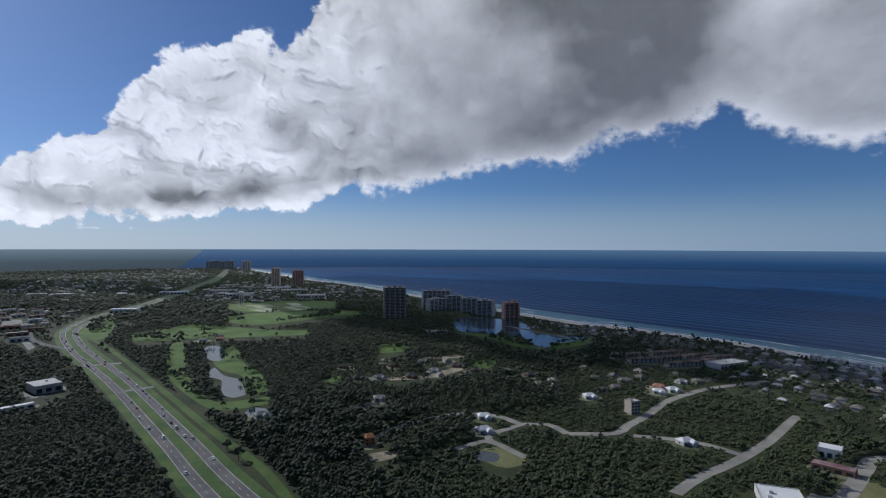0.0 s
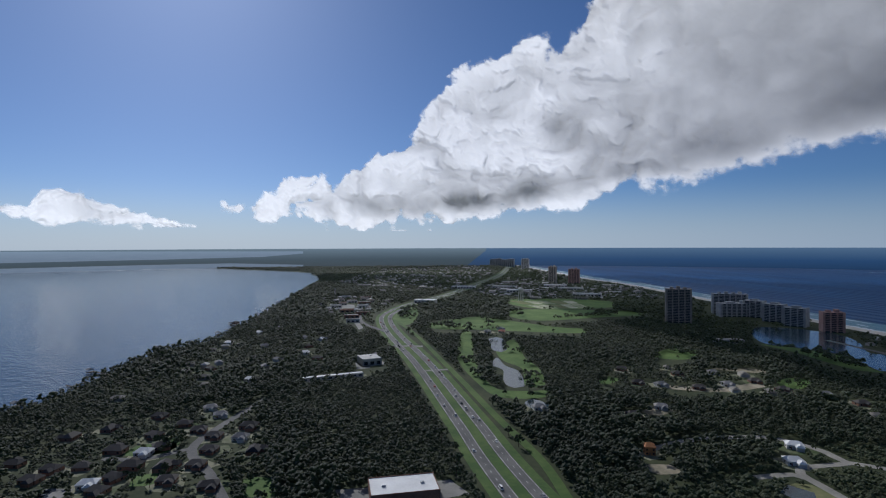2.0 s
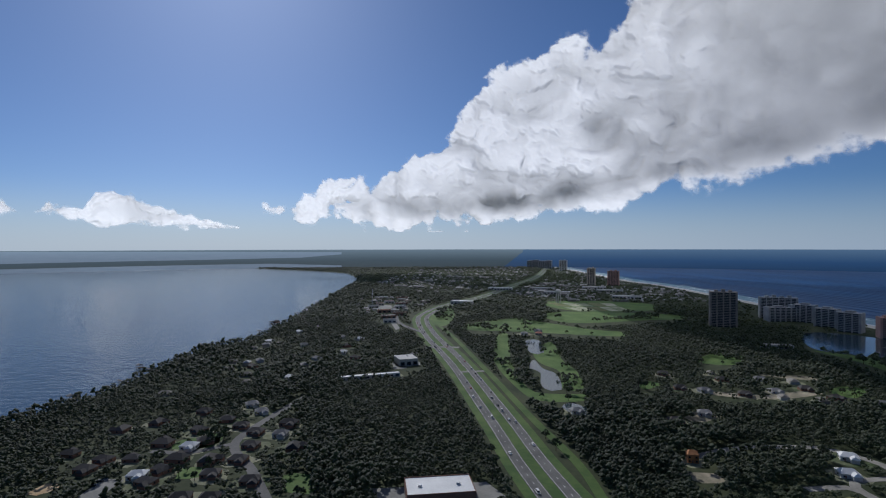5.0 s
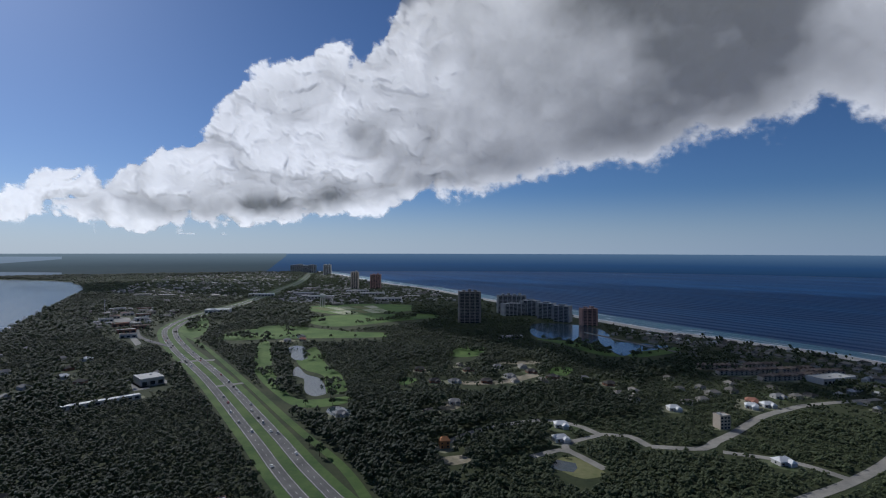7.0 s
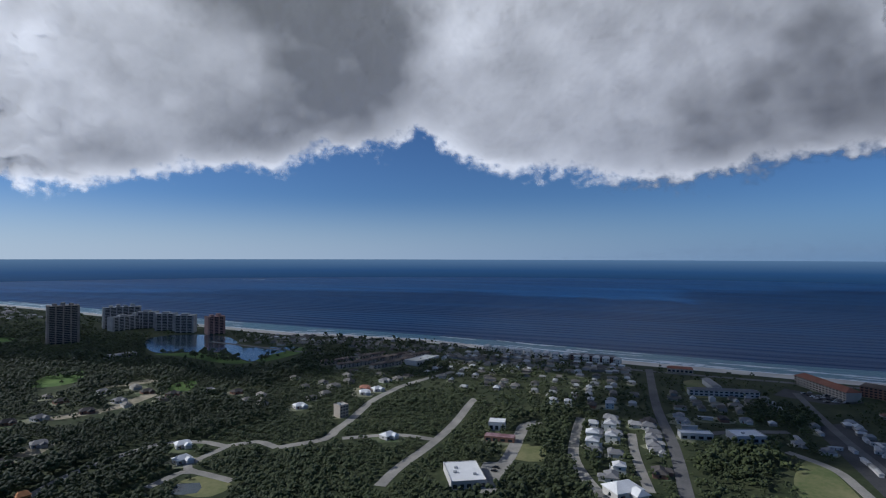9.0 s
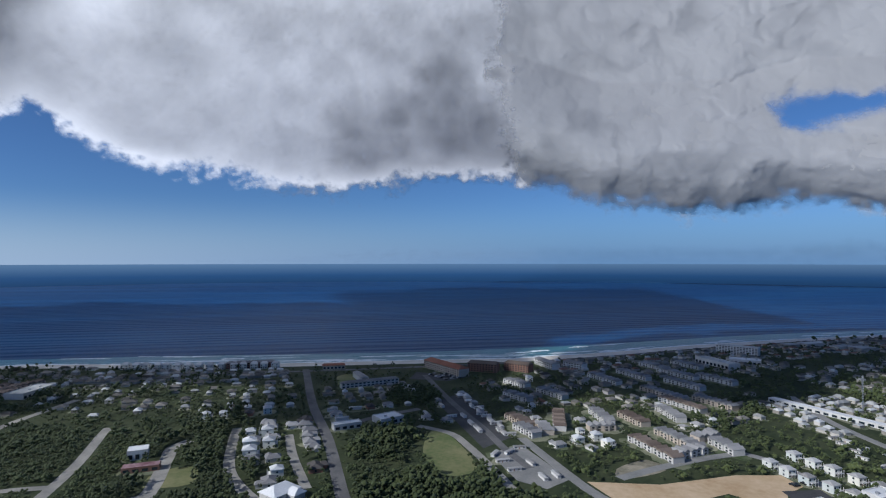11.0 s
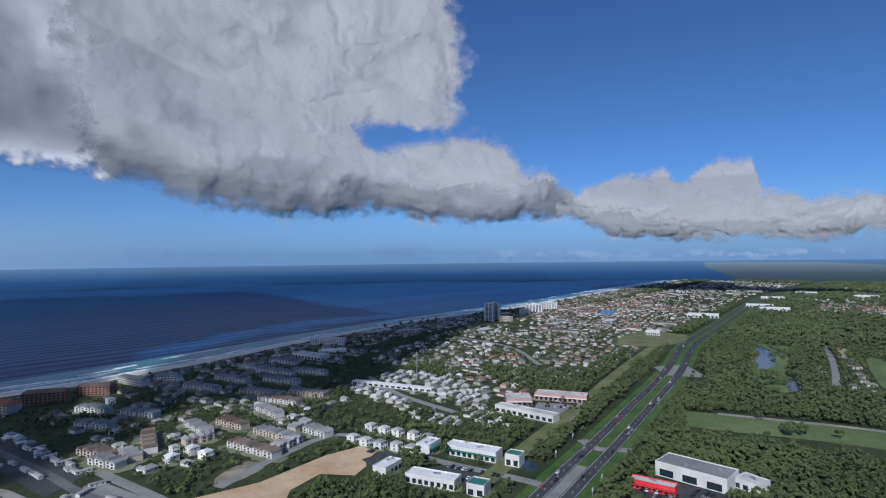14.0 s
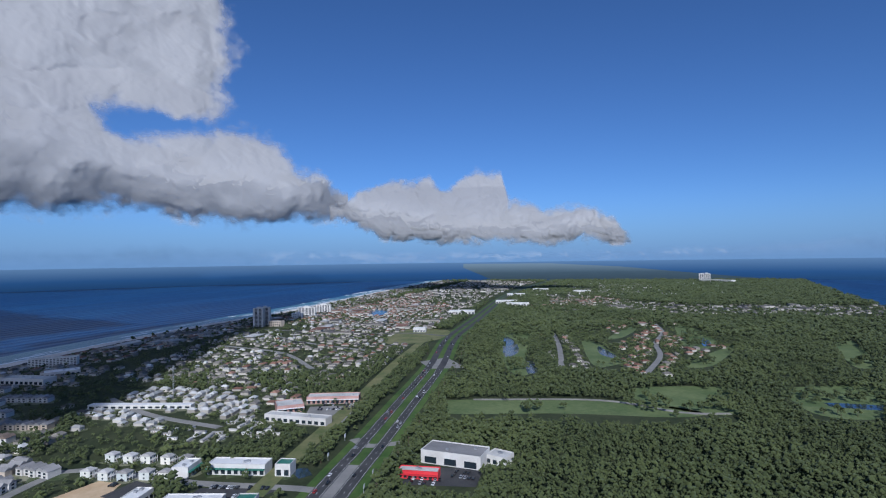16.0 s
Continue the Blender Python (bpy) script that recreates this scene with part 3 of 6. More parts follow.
def shading_cloud(outline, height, label):
    """A high flat cloud added out of sight, shaped so that its shadow has the given outline on the ground."""
    q = np.array(outline, float)
    lo, hi = q.min(0) - 120, q.max(0) + 120
    X, Y = np.meshgrid(np.arange(lo[0], hi[0], 22), np.arange(lo[1], hi[1], 22))
    p = np.stack([X.ravel(), Y.ravel()], 1)
    off = np.where(inside(p, outline), 1.0, -1.0) * np.min([np.hypot(*(p - (a + np.clip(((p - a) @ (b - a)) / ((b - a) @ (b - a)), 0, 1)[:, None] * (b - a))).T) for a, b in zip(q, np.roll(q, -1, 0))], axis=0)
    off = off.reshape(X.shape) + 110 * (fbm(X / 160, Y / 160, 4, 91) - 0.5) + 45 * (fbm(X / 45, Y / 45, 3, 95) - 0.5)
    cover = np.clip(0.5 + off / 50, 0, 1)
    move = -SUN * (height / SUN.z)
    # only where the large bank does not hang already, and too high to be seen
    up = np.degrees(np.arctan2(height - EYE, np.hypot(X - move.x, Y - move.y)))
    qx, qy = X - move.x * 600 / height, Y - move.y * 600 / height
    bank = east_bank(np.degrees(np.arctan2(-qx, qy)), np.degrees(np.arctan2(450, np.hypot(qx, qy))))
    cover = cover * np.clip((up - 25.8) / 1.0, 0, 1) * np.maximum(np.clip((-bank - 3.0) / 1.5, 0, 1), np.clip(np.degrees(np.arctan2(450, np.hypot(qx, qy))) - 30.0, 0, 1))
    P = np.stack([X - move.x, Y - move.y, height + 60 * fbm(X / 200, Y / 200, 3, 97)], -1).reshape(-1, 3)
    h, w = X.shape
    idx = np.arange(h * w).reshape(h, w)
    f = np.stack([idx[:-1, :-1], idx[:-1, 1:], idx[1:, 1:], idx[1:, :-1]], -1).reshape(-1, 4)
    f = f[(cover.ravel()[f] > 0).any(1)]
    used, inv = np.unique(f, return_inverse=True)
    ob = mesh_np("cloud", P[used], inv.reshape(-1, 4), CLOUD, True)
    for key, val in (("cover", cover), ("depth", 0.9 + 0 * cover)):
        at = ob.data.attributes.new(key, "FLOAT", "POINT")
        at.data.foreach_set("value", val.ravel()[used].astype(np.float32))
    at = ob.data.attributes.new("spot", "FLOAT_VECTOR", "POINT")
    at.data.foreach_set("vector", (P[used] / 40).astype(np.float32).ravel())
    return tagged(ob, label, "cloud")


shading_cloud([(-60, 1150), (5, 943), (33, 760), (90, 640), (202, 612), (287, 542), (345, 495), (380, 435), (365, 365), (370, 300), (415, 235), (465, 205), (515, 165), (600, 110), (585, 20), (640, -60), (788, -150), (1000, -280),
               (1310, -545), (1420, -640), (1560, -560), (1250, -40), (1000, 330), (760, 760), (420, 1260)], 900.0, "unseen high flat cloud added to shade the beach")

# ---- more materials ----
PALE_LOT = varied("pale parking asphalt", (0.20, 0.20, 0.19), (0.30, 0.29, 0.27), 0.06, 0.9, 0.6)
SCRUB_SAND = varied("scrubby sand", (0.16, 0.15, 0.10), (0.40, 0.35, 0.26), 0.05, 0.95, 0.3)
PLOTS = varied("pale turf plots", (0.11, 0.16, 0.06), (0.46, 0.45, 0.34), 0.02, 0.95, 0.12)
FOAM = varied("surf foam", (0.70, 0.74, 0.76), (0.85, 0.87, 0.88), 0.05, 0.9, 0.5)
SHALLOW = water_material("shallow water", (0.03, 0.13, 0.16), (0.05, 0.17, 0.19), 0.08, 0.3, radians(-52), 4.0)
PAINT = varied("road paint", (0.65, 0.65, 0.62), (0.8, 0.8, 0.78), 0.2, 0.8, 1.0)
WHITE_ROOF = varied("white roof sheet", (0.68, 0.68, 0.67), (0.82, 0.82, 0.81), 0.08, 0.6, 0.9)
GREY_ROOF = varied("grey shingles", (0.14, 0.14, 0.145), (0.36, 0.35, 0.34), 0.05, 0.9, 1.2, vary="object")
DARK_ROOF = varied("dark shingles", (0.03, 0.03, 0.034), (0.11, 0.098, 0.09), 0.05, 0.9, 1.2, vary="object")
PALE_ROOF = varied("pale roofs", (0.22, 0.21, 0.20), (0.56, 0.55, 0.53), 0.05, 0.8, 1.2, vary="object")
BROWN_ROOF = varied("brown shingles", (0.10, 0.075, 0.06), (0.24, 0.19, 0.155), 0.05, 0.9, 1.2, vary="object")
RED_ROOF = varied("terracotta tiles", (0.26, 0.10, 0.06), (0.46, 0.22, 0.15), 0.05, 0.85, 1.2, vary="object")
FLAT_ROOF = varied("flat roof felt", (0.42, 0.42, 0.40), (0.62, 0.61, 0.58), 0.05, 0.9, 0.6)
BEACH_ROOF = varied("pale metal roofs", (0.36, 0.36, 0.36), (0.70, 0.70, 0.69), 0.05, 0.7, 1.2, vary="object")
MAROON_ROOF = varied("faded maroon roof", (0.16, 0.07, 0.08), (0.36, 0.24, 0.25), 0.15, 0.8, 0.8)
GREEN_ROOF = varied("green metal roof", (0.03, 0.14, 0.10), (0.05, 0.20, 0.15), 0.08, 0.5, 0.9)
PASTEL_WALL = varied("pastel boards", (0.45, 0.50, 0.50), (0.80, 0.76, 0.66), 0.05, 0.8, 1.0, vary="object")
ORANGE_WOOD = varied("raw orange timber", (0.40, 0.16, 0.06), (0.55, 0.26, 0.11), 0.2, 0.8, 1.0)
BRICK_WALL = varied("brown brickwork", (0.20, 0.11, 0.08), (0.30, 0.17, 0.12), 0.1, 0.9, 1.0)
RED_WALL = varied("red shopfront", (0.55, 0.03, 0.04), (0.65, 0.06, 0.07), 0.1, 0.6, 1.0)
PALE_WALL = varied("pale concrete", (0.48, 0.46, 0.43), (0.62, 0.60, 0.57), 0.05, 0.85, 0.8)
BARK = varied("bark", (0.06, 0.045, 0.03), (0.14, 0.11, 0.08), 0.5, 0.95, 3.0)
GLASS, _, _, _ = material("window glass", (0.02, 0.03, 0.04), 0.08, 0.6)
STEEL, _, _, _ = material("galvanised steel", (0.45, 0.46, 0.47), 0.45, 0.5, 0.7)
TYRE, _, _, _ = material("tyre rubber", (0.02, 0.02, 0.02), 0.8)
CAR_PAINT = varied("car paint", (0.03, 0.03, 0.035), (0.75, 0.75, 0.76), 0.01, 0.3, 0.05, vary="object", spec=0.5)
WHITE_PAINT, _, _, _ = material("white car paint", (0.8, 0.8, 0.8), 0.3, 0.5)

# ---- highway, streets and lots ----
GROUND = 1.6
HIGHWAY = smooth_line([(-1400, 3550), (-1100, 2700), (-951, 2211), (-898, 1980), (-769, 1470), (-740, 1280), (-713, 1125), (-665, 980), (-612, 887), (-503, 753), (-353, 590), (-204, 414), (-117, 310),
                       (100, 75), (320, -163), (372, -221), (463, -320), (600, -468), (790, -655), (966, -868), (1628, -1683), (2228, -2600), (2750, -3400)], 15)
tagged(ribbon("verge", HIGHWAY, 40, GROUND + 0.06, VERGE), "mown green verge along the divided highway", "grass", kind="structure")
CARRIAGEWAYS = [offset_line(HIGHWAY, -8.6), offset_line(HIGHWAY, 8.6)]
for line in CARRIAGEWAYS:
    east, west = [q for q in line if q[1] > -60], [q for q in line if q[1] <= -45]
    tagged(ribbon("road", east, 9.2, GROUND + 0.2, ASPHALT), "grey asphalt carriageway of the divided highway", "road", kind="structure")
    tagged(ribbon("road", west, 9.6, GROUND + 0.203, DARK_ASPHALT), "dark new asphalt carriageway of the divided highway", "road", kind="structure")
for pts, w in (([(352, -196), (318, -160), (286, -128)], 16), ([(402, -226), (380, -226), (374, -236), (368, -250)], 9), ([(-440, 660), (-428, 672), (-405, 682)], 10), ([(-330, 545), (-318, 556), (-300, 572)], 7)):
    tagged(ribbon("crossing", smooth_line(pts, 4), w, GROUND + 0.19, PALE_LOT), "pale asphalt crossing of the highway", "road", kind="structure")


def dashes(name, line, off, length, gap, width, z, mat):
    """Painted dashes along a line."""
    l = np.array(offset_line(line, off))
    cum = np.concatenate([[0], np.cumsum(np.hypot(*np.diff(l, axis=0).T))])
    s = np.arange(0, cum[-1] - length, length + gap)
    V, F = [], []
    for k, a in enumerate(s):
        p, q = (np.array([np.interp(v, cum, l[:, 0]), np.interp(v, cum, l[:, 1])]) for v in (a, a + length))
        t = (q - p) / np.linalg.norm(q - p)
        nrm = np.array([t[1], -t[0]]) * width / 2
        for c in (p - nrm, p + nrm, q + nrm, q - nrm):
            V.append((*c, z))
        F.append((4 * k, 4 * k + 1, 4 * k + 2, 4 * k + 3))
    return tagged(mesh_np(name, V, F, mat), "white painted lane lines on the highway", "road marking", kind="stuff")


for line in CARRIAGEWAYS:
    dashes("lane_marking", line[120:300], 0.0, 3.0, 9.0, 0.28, GROUND + 0.206, PAINT)
    for e in (-3.9, 3.9):
        dashes("lane_marking", line[120:300], e, 14.9, 0.1, 0.22, GROUND + 0.206, PAINT)

# side lanes and crossings of the highway
STREETS = [
    (7.0, CONCRETE, "pale sandy residential street", [(-55, 415), (-31, 449), (6, 476), (29, 482), (54, 468), (65, 452), (88, 451), (99, 429)]),
    (6.5, CONCRETE, "pale sandy residential street", [(10, 396), (31, 412), (39, 409), (59, 380)]),
    (6.0, CONCRETE, "pale sandy residential street", [(39, 409), (36, 425), (65, 450)]),
    (8.0, CONCRETE, "pale concrete street between wooded lots", [(140, 325), (164, 347), (205, 376), (248, 412), (292, 456), (312, 475)]),
    (7.0, CONCRETE, "pale concrete street between wooded lots", [(150, 425), (192, 411), (215, 384)]),
    (8.0, CONCRETE, "pale concrete street between wooded lots", [(100, 429), (137, 430), (152, 447), (175, 471), (215, 519), (249, 547), (281, 568), (360, 600)]),
    (9.0, ASPHALT, "grey asphalt street towards the beach", [(230, 152), (287, 206), (370, 280), (456, 365), (593, 486)]),
    (8.0, CONCRETE, "pale residential street lined with houses", [(360, 371), (330, 345), (286, 302), (262, 262), (252, 235)]),
    (7.0, CONCRETE, "pale residential street lined with houses", [(365, 317), (326, 279), (284, 232)]),
    (7.0, CONCRETE, "pale sand path through a grass field", [(434, 229), (427, 194), (405, 169), (371, 137), (340, 110)]),
    (10.0, CONCRETE, "pale concrete yard drive", [(318, 380), (300, 378), (285, 364), (246, 327), (221, 307), (194, 281)]),
    (9.0, ASPHALT, "grey street along the coast", [(120, 1010), (256, 800), (367, 672), (500, 600), (583, 478), (650, 385), (716, 301), (800, 200), (960, 40), (1150, -170), (1420, -540)]),
    (8.0, ASPHALT, "grey street beside trailers", [(402, 288), (439, 279), (484, 254)]),
    (7.0, ASPHALT, "grey lane through the trailer rows", [(630, 323), (521, 235), (454, 175), (411, 140), (380, 110)]),
    (8.0, PALE_LOT, "pale street past the cleared site", [(441, 135), (362, 67), (345, 45), (320, 20)]),
    (8.0, PALE_LOT, "pale street past the cottages", [(388, 50), (428, 20), (470, -20), (472, -43), (404, -92), (387, -105), (339, -149), (322, -160)]),
    (7.0, ASPHALT, "grey residential street", [(-245, 205), (-300, 235), (-351, 260), (-379, 317), (-401, 378)]),
    (6.0, ASPHALT, "grey residential street", [(-351, 260), (-364, 230), (-389, 218)]),
    (9.0, ASPHALT, "side street off the highway", [(-442, 670), (-440, 630), (-432, 593)]),
    (9.0, ASPHALT, "side street off the highway", [(-525, 765), (-629, 835), (-705, 922)]),
    (7.0, VERGE, "grassy cleared strip beside the highway", [(-621, 915), (-490, 789), (-300, 570), (-190, 440), (-120, 360), (-80, 300)]),
    (14.0, DRY, "grassy cleared strip beside the highway", [(345, -120), (399, -175), (500, -280), (672, -455), (860, -660)]),
    (8.0, PALE_LOT, "pale road between golf homes", [(700, -840), (610, -745), (540, -665), (470, -580)]),
    (8.0, PALE_LOT, "pale road between golf homes", [(640, -1113), (560, -1000), (500, -870), (430, -760), (380, -640)]),
    (6.0, CONCRETE, "pale golf cart path", [(430, -385), (340, -480), (262, -500), (230, -530)]),
    (9.0, ASPHALT, "grey street into the town", [(820, -665), (900, -640), (980, -560), (1180, -440)]),
    (8.0, PALE_LOT, "pale residential street", [(700, -330), (860, -350), (1010, -300)]),
    (8.0, PALE_LOT, "pale residential street", [(760, -470), (920, -430), (1050, -420)]),
    (8.0, PALE_LOT, "pale street in the trailer park", [(510, -150), (600, -110), (700, -90)]),
]
ROADS = []
for k, (w, mat, label, pts) in enumerate(STREETS):
    line = smooth_line(pts, 8)
    ROADS.append((line, w))
    tagged(ribbon("street", line, w, GROUND + 0.12 + 0.004 * k, mat), label, "street", kind="structure")


def patch(name, pts, z, mat, label, cat, step=8.0):
    return tagged(filled(name, smooth_ring(pts, step), GROUND + z, mat), label, cat, kind="structure")


def lot(name, pts, z, mat, label, cat):
    return tagged(filled(name, pts, GROUND + z, mat), label, cat, kind="structure")


def sc(pts, k=1.25):
    return [(x * k, y * k) for x, y in pts]


OPEN = []
LAWNS = [[(-324, 634), (-404, 803), (-395, 827), (-304, 645), (-228, 525), (-195, 519), (-170, 533), (-165, 508), (-200, 489), (-239, 520)],
         [(-301, 712), (-307, 796), (-246, 677), (-209, 624), (-179, 553), (-197, 543), (-227, 614), (-265, 647)],
         [(-437, 1082), (-428, 1178), (-230, 1251), (-174, 1195), (-231, 1134), (-346, 1016)], [(-514, 889), (-470, 1023), (-409, 999), (-293, 954), (-232, 952), (-230, 905), (-396, 861), (-471, 834)],
         [(-97, 759), (-84, 832), (-47, 829), (-57, 762)], [(36, 672), (49, 706), (69, 703), (55, 657)], [(-135, 604), (-127, 623), (-113, 616), (-124, 583)],
         [(-256, 225), (-240, 232), (-262, 250), (-276, 240)], [(-392, 243), (-372, 262), (-360, 246), (-380, 228)], [(-330, 200), (-318, 212), (-330, 222), (-342, 210)],
         [(30, 925), (84, 908), (125, 868), (140, 800), (150, 786), (115, 795), (70, 875)], [(160, 812), (237, 878), (232, 836), (166, 785)],
         [(-587, 874), (-682, 1051), (-671, 1095), (-601, 992), (-539, 859)],
         [(446, -361), (332, -487), (252, -515), (257, -482), (333, -415), (409, -331)],
         [(787, -772), (834, -880), (741, -818), (543, -589), (480, -542), (510, -520)],
         [(602, -801), (562, -795), (449, -689), (436, -655), (457, -632)], [(590, -861), (651, -1033), (618, -1001), (573, -879)],
         [(610, -1143), (533, -1086), (426, -936), (433, -846)], [(374, -721), (400, -920), (383, -899), (345, -741)],
         [(346, -552), (282, -630), (250, -585), (225, -537), (249, -510), (313, -509)], [(230, -679), (162, -754), (134, -620), (180, -587)],
         [(307, -1103), (292, -1137), (207, -917), (222, -873)], [(-383, 252), (-380, 271), (-362, 253), (-369, 233)]]
for pts in LAWNS:
    OPEN.append(pts)
    patch("lawn", pts, 0.09, GRASS if pts[0][1] > 0 else FAIRWAY, "bright mown golf course grass", "golf course")
for pts, mat, label, cat in (
        ([(827, -531), (935, -621), (947, -692), (878, -720), (800, -637), (789, -559)], DRY, "dry yellow-green open field", "field"),
        ([(427, 212), (422, 192), (365, 145), (342, 161), (376, 194)], DRY, "dry grass field beside a sand path", "field"),
        ([(30, 372), (25, 390), (40, 400), (58, 375), (44, 362)], DRY, "dry grass round a small pond", "field"),
        ([(240, 330), (262, 345), (280, 330), (258, 306)], DRY, "weedy dry yard", "field"),
        ([(-547, 1354), (-430, 1452), (-294, 1444), (-256, 1322), (-366, 1216), (-463, 1236)], GRASS, "green turf between sports plots", "field"),
        ([(405, 54), (433, 36), (417, 22), (388, 48)], SCRUB_SAND, "scrubby pale sand lot", "bare lot"),
        ([(-386, 139), (-392, 153), (-375, 157), (-378, 142)], BARE, "orange sandy yard", "bare lot"),
        ([(-28, 720), (-9, 716), (32, 722), (17, 741), (-1, 732)], SCRUB_SAND, "pale sandy work yard", "bare lot"),
        ([(-70, 612), (-20, 622), (20, 672), (30, 660), (-10, 612), (-60, 598)], SCRUB_SAND, "pale sandy drive between houses", "bare lot"),
        ([(-75, 506), (-60, 534), (-48, 530), (-60, 500)], SCRUB_SAND, "pale sandy drive between houses", "bare lot"),
        ([(-40, 392), (-60, 380), (-44, 372), (-30, 385)], SCRUB_SAND, "pale sandy ground by a timber house", "bare lot"),
        ([(575, 420), (520, 372), (545, 352), (598, 400)], DRY, "dry empty lot near the beach", "field")):
    OPEN.append(pts)
    patch("field", pts, 0.08, mat, label, cat)
for i in range(5):
    for j in range(2):
        u0, u1, w0, w1 = i / 5 + 0.012, (i + 1) / 5 - 0.012, j / 2 + 0.03, (j + 1) / 2 - 0.03
        cell = [(np.array((-535, 1340)) * (1 - u) + np.array((-385, 1425)) * u) * (1 - w) + (np.array((-395, 1200)) * (1 - u) + np.array((-300, 1270)) * u) * w for u, w in ((u0, w0), (u1, w0), (u1, w1), (u0, w1))]
        tagged(filled("sports_plot", [tuple(c) for c in cell], GROUND + 0.16, PLOTS if (i + j) % 3 else DRY), "pale rectangular turf plot with worn sand", "field", kind="structure")
SITE = [(373, 69), (389, 24), (428, -22), (441, -50), (425, -61), (408, -50), (397, -49), (382, -39), (392, -16), (370, 4), (347, 8), (344, 40)]
OPEN.append(SITE)
lot("building_site", SITE, 0.10, BARE, "cleared orange sand building site with tyre tracks", "building site")
for pts, mat, label in (
        ([(382, -99), (364, -137), (346, -141), (340, -110), (368, -84)], DARK_ASPHALT, "dark asphalt car park of a shopping row"),
        ([(520, -242), (494, -280), (444, -240), (469, -208)], PALE_LOT, "pale car park of the strip mall"),
        ([(303, -201), (265, -238), (285, -265), (312, -235)], DARK_ASPHALT, "dark asphalt yard with parked cars"),
        ([(411, -47), (424, -70), (406, -78), (391, -56)], DARK_ASPHALT, "dark empty car park"),
        ([(396, 147), (425, 131), (372, 80), (350, 90), (355, 112)], PALE_LOT, "pale trailer yard"),
        ([(516, 251), (570, 240), (440, 143), (404, 155)], DARK_ASPHALT, "dark lot with rows of trailers"),
        ([(640, 340), (600, 330), (610, 280), (650, 265)], DARK_ASPHALT, "dark car park behind the beach hotel"),
        ([(-369, 176), (-352, 150), (-342, 158), (-356, 182)], PALE_LOT, "grey car park among trees"),
        ([(-215, 256), (-190, 275), (-160, 302), (-140, 290), (-165, 262), (-200, 246)], PALE_LOT, "grey yard round the warehouse"),
        ([(-440, 560), (-420, 585), (-385, 560), (-400, 530)], PALE_LOT, "pale yard of a workshop"),
        ([(210, 300), (235, 318), (222, 326), (196, 302)], PALE_LOT, "pale yard beside a flat-roofed building"),
        ([(640, -520), (560, -490), (590, -450), (640, -470)], PALE_LOT, "pale car park at the golf course"),
        ([(-665, 850), (-680, 880), (-590, 785), (-585, 765)], PALE_LOT, "pale car park by the highway shops"),
        ([(-434, 559), (-427, 575), (-390, 532), (-400, 519)], PALE_LOT, "pale yard of the grey workshop"),
        ([(-880, 1080), (-840, 1080), (-790, 1020), (-820, 1000)], PALE_LOT, "pale car park between shops")):
    OPEN.append(pts)
    lot("car_park", pts, 0.105, mat, label, "car park")
PONDS = [[(-271, 625), (-278, 659), (-250, 619), (-225, 599), (-196, 538), (-203, 527), (-221, 543), (-245, 598), (-264, 611)], sc([(-140, 383), (-139, 398), (-124, 391), (-117, 376), (-131, 374)]),
         [(20, 1086), (22, 998), (36, 936), (77, 919), (127, 884), (138, 823), (149, 795), (175, 829), (237, 880), (175, 912), (156, 925), (159, 1005), (146, 1075), (97, 1120), (50, 1125)],
         [(22, 378), (27, 393), (40, 388), (37, 372)], [(732, -737), (685, -715), (599, -634), (590, -593)], [(537, -583), (530, -590), (472, -536), (478, -523)],
         [(545, -770), (475, -714), (468, -695), (503, -713)], [(475, -979), (450, -957), (420, -900), (428, -891)], [(187, -636), (144, -666), (140, -647), (178, -625)],
         [(373, -159), (369, -169), (354, -166), (354, -156)], [(1330, -880), (1240, -790), (1290, -760), (1420, -880)], [(-300, 700), (-286, 712), (-330, 800), (-345, 780)]]
for pts in PONDS:
    OPEN.append(pts)
    patch("pond", pts, 0.13, POND, "still dark pond water with a grassy bank", "pond")

# beach, shallows and surf
tagged(ribbon("beach", offset_line(COAST_LINE, 10), 26, GROUND + 0.05, SAND), "strip of white beach sand", "beach", kind="structure")
pad = np.pad(np.array(COAST_LINE), ((14, 14), (0, 0)), "edge")
EASED_COAST = [tuple(pad[i:i + 29].mean(0)) for i in range(4, len(COAST_LINE) - 4)]
tagged(ribbon("shallows", offset_line(EASED_COAST, -40), 80, 0.5, SHALLOW), "teal shallow water along the beach", "sea", kind="structure")


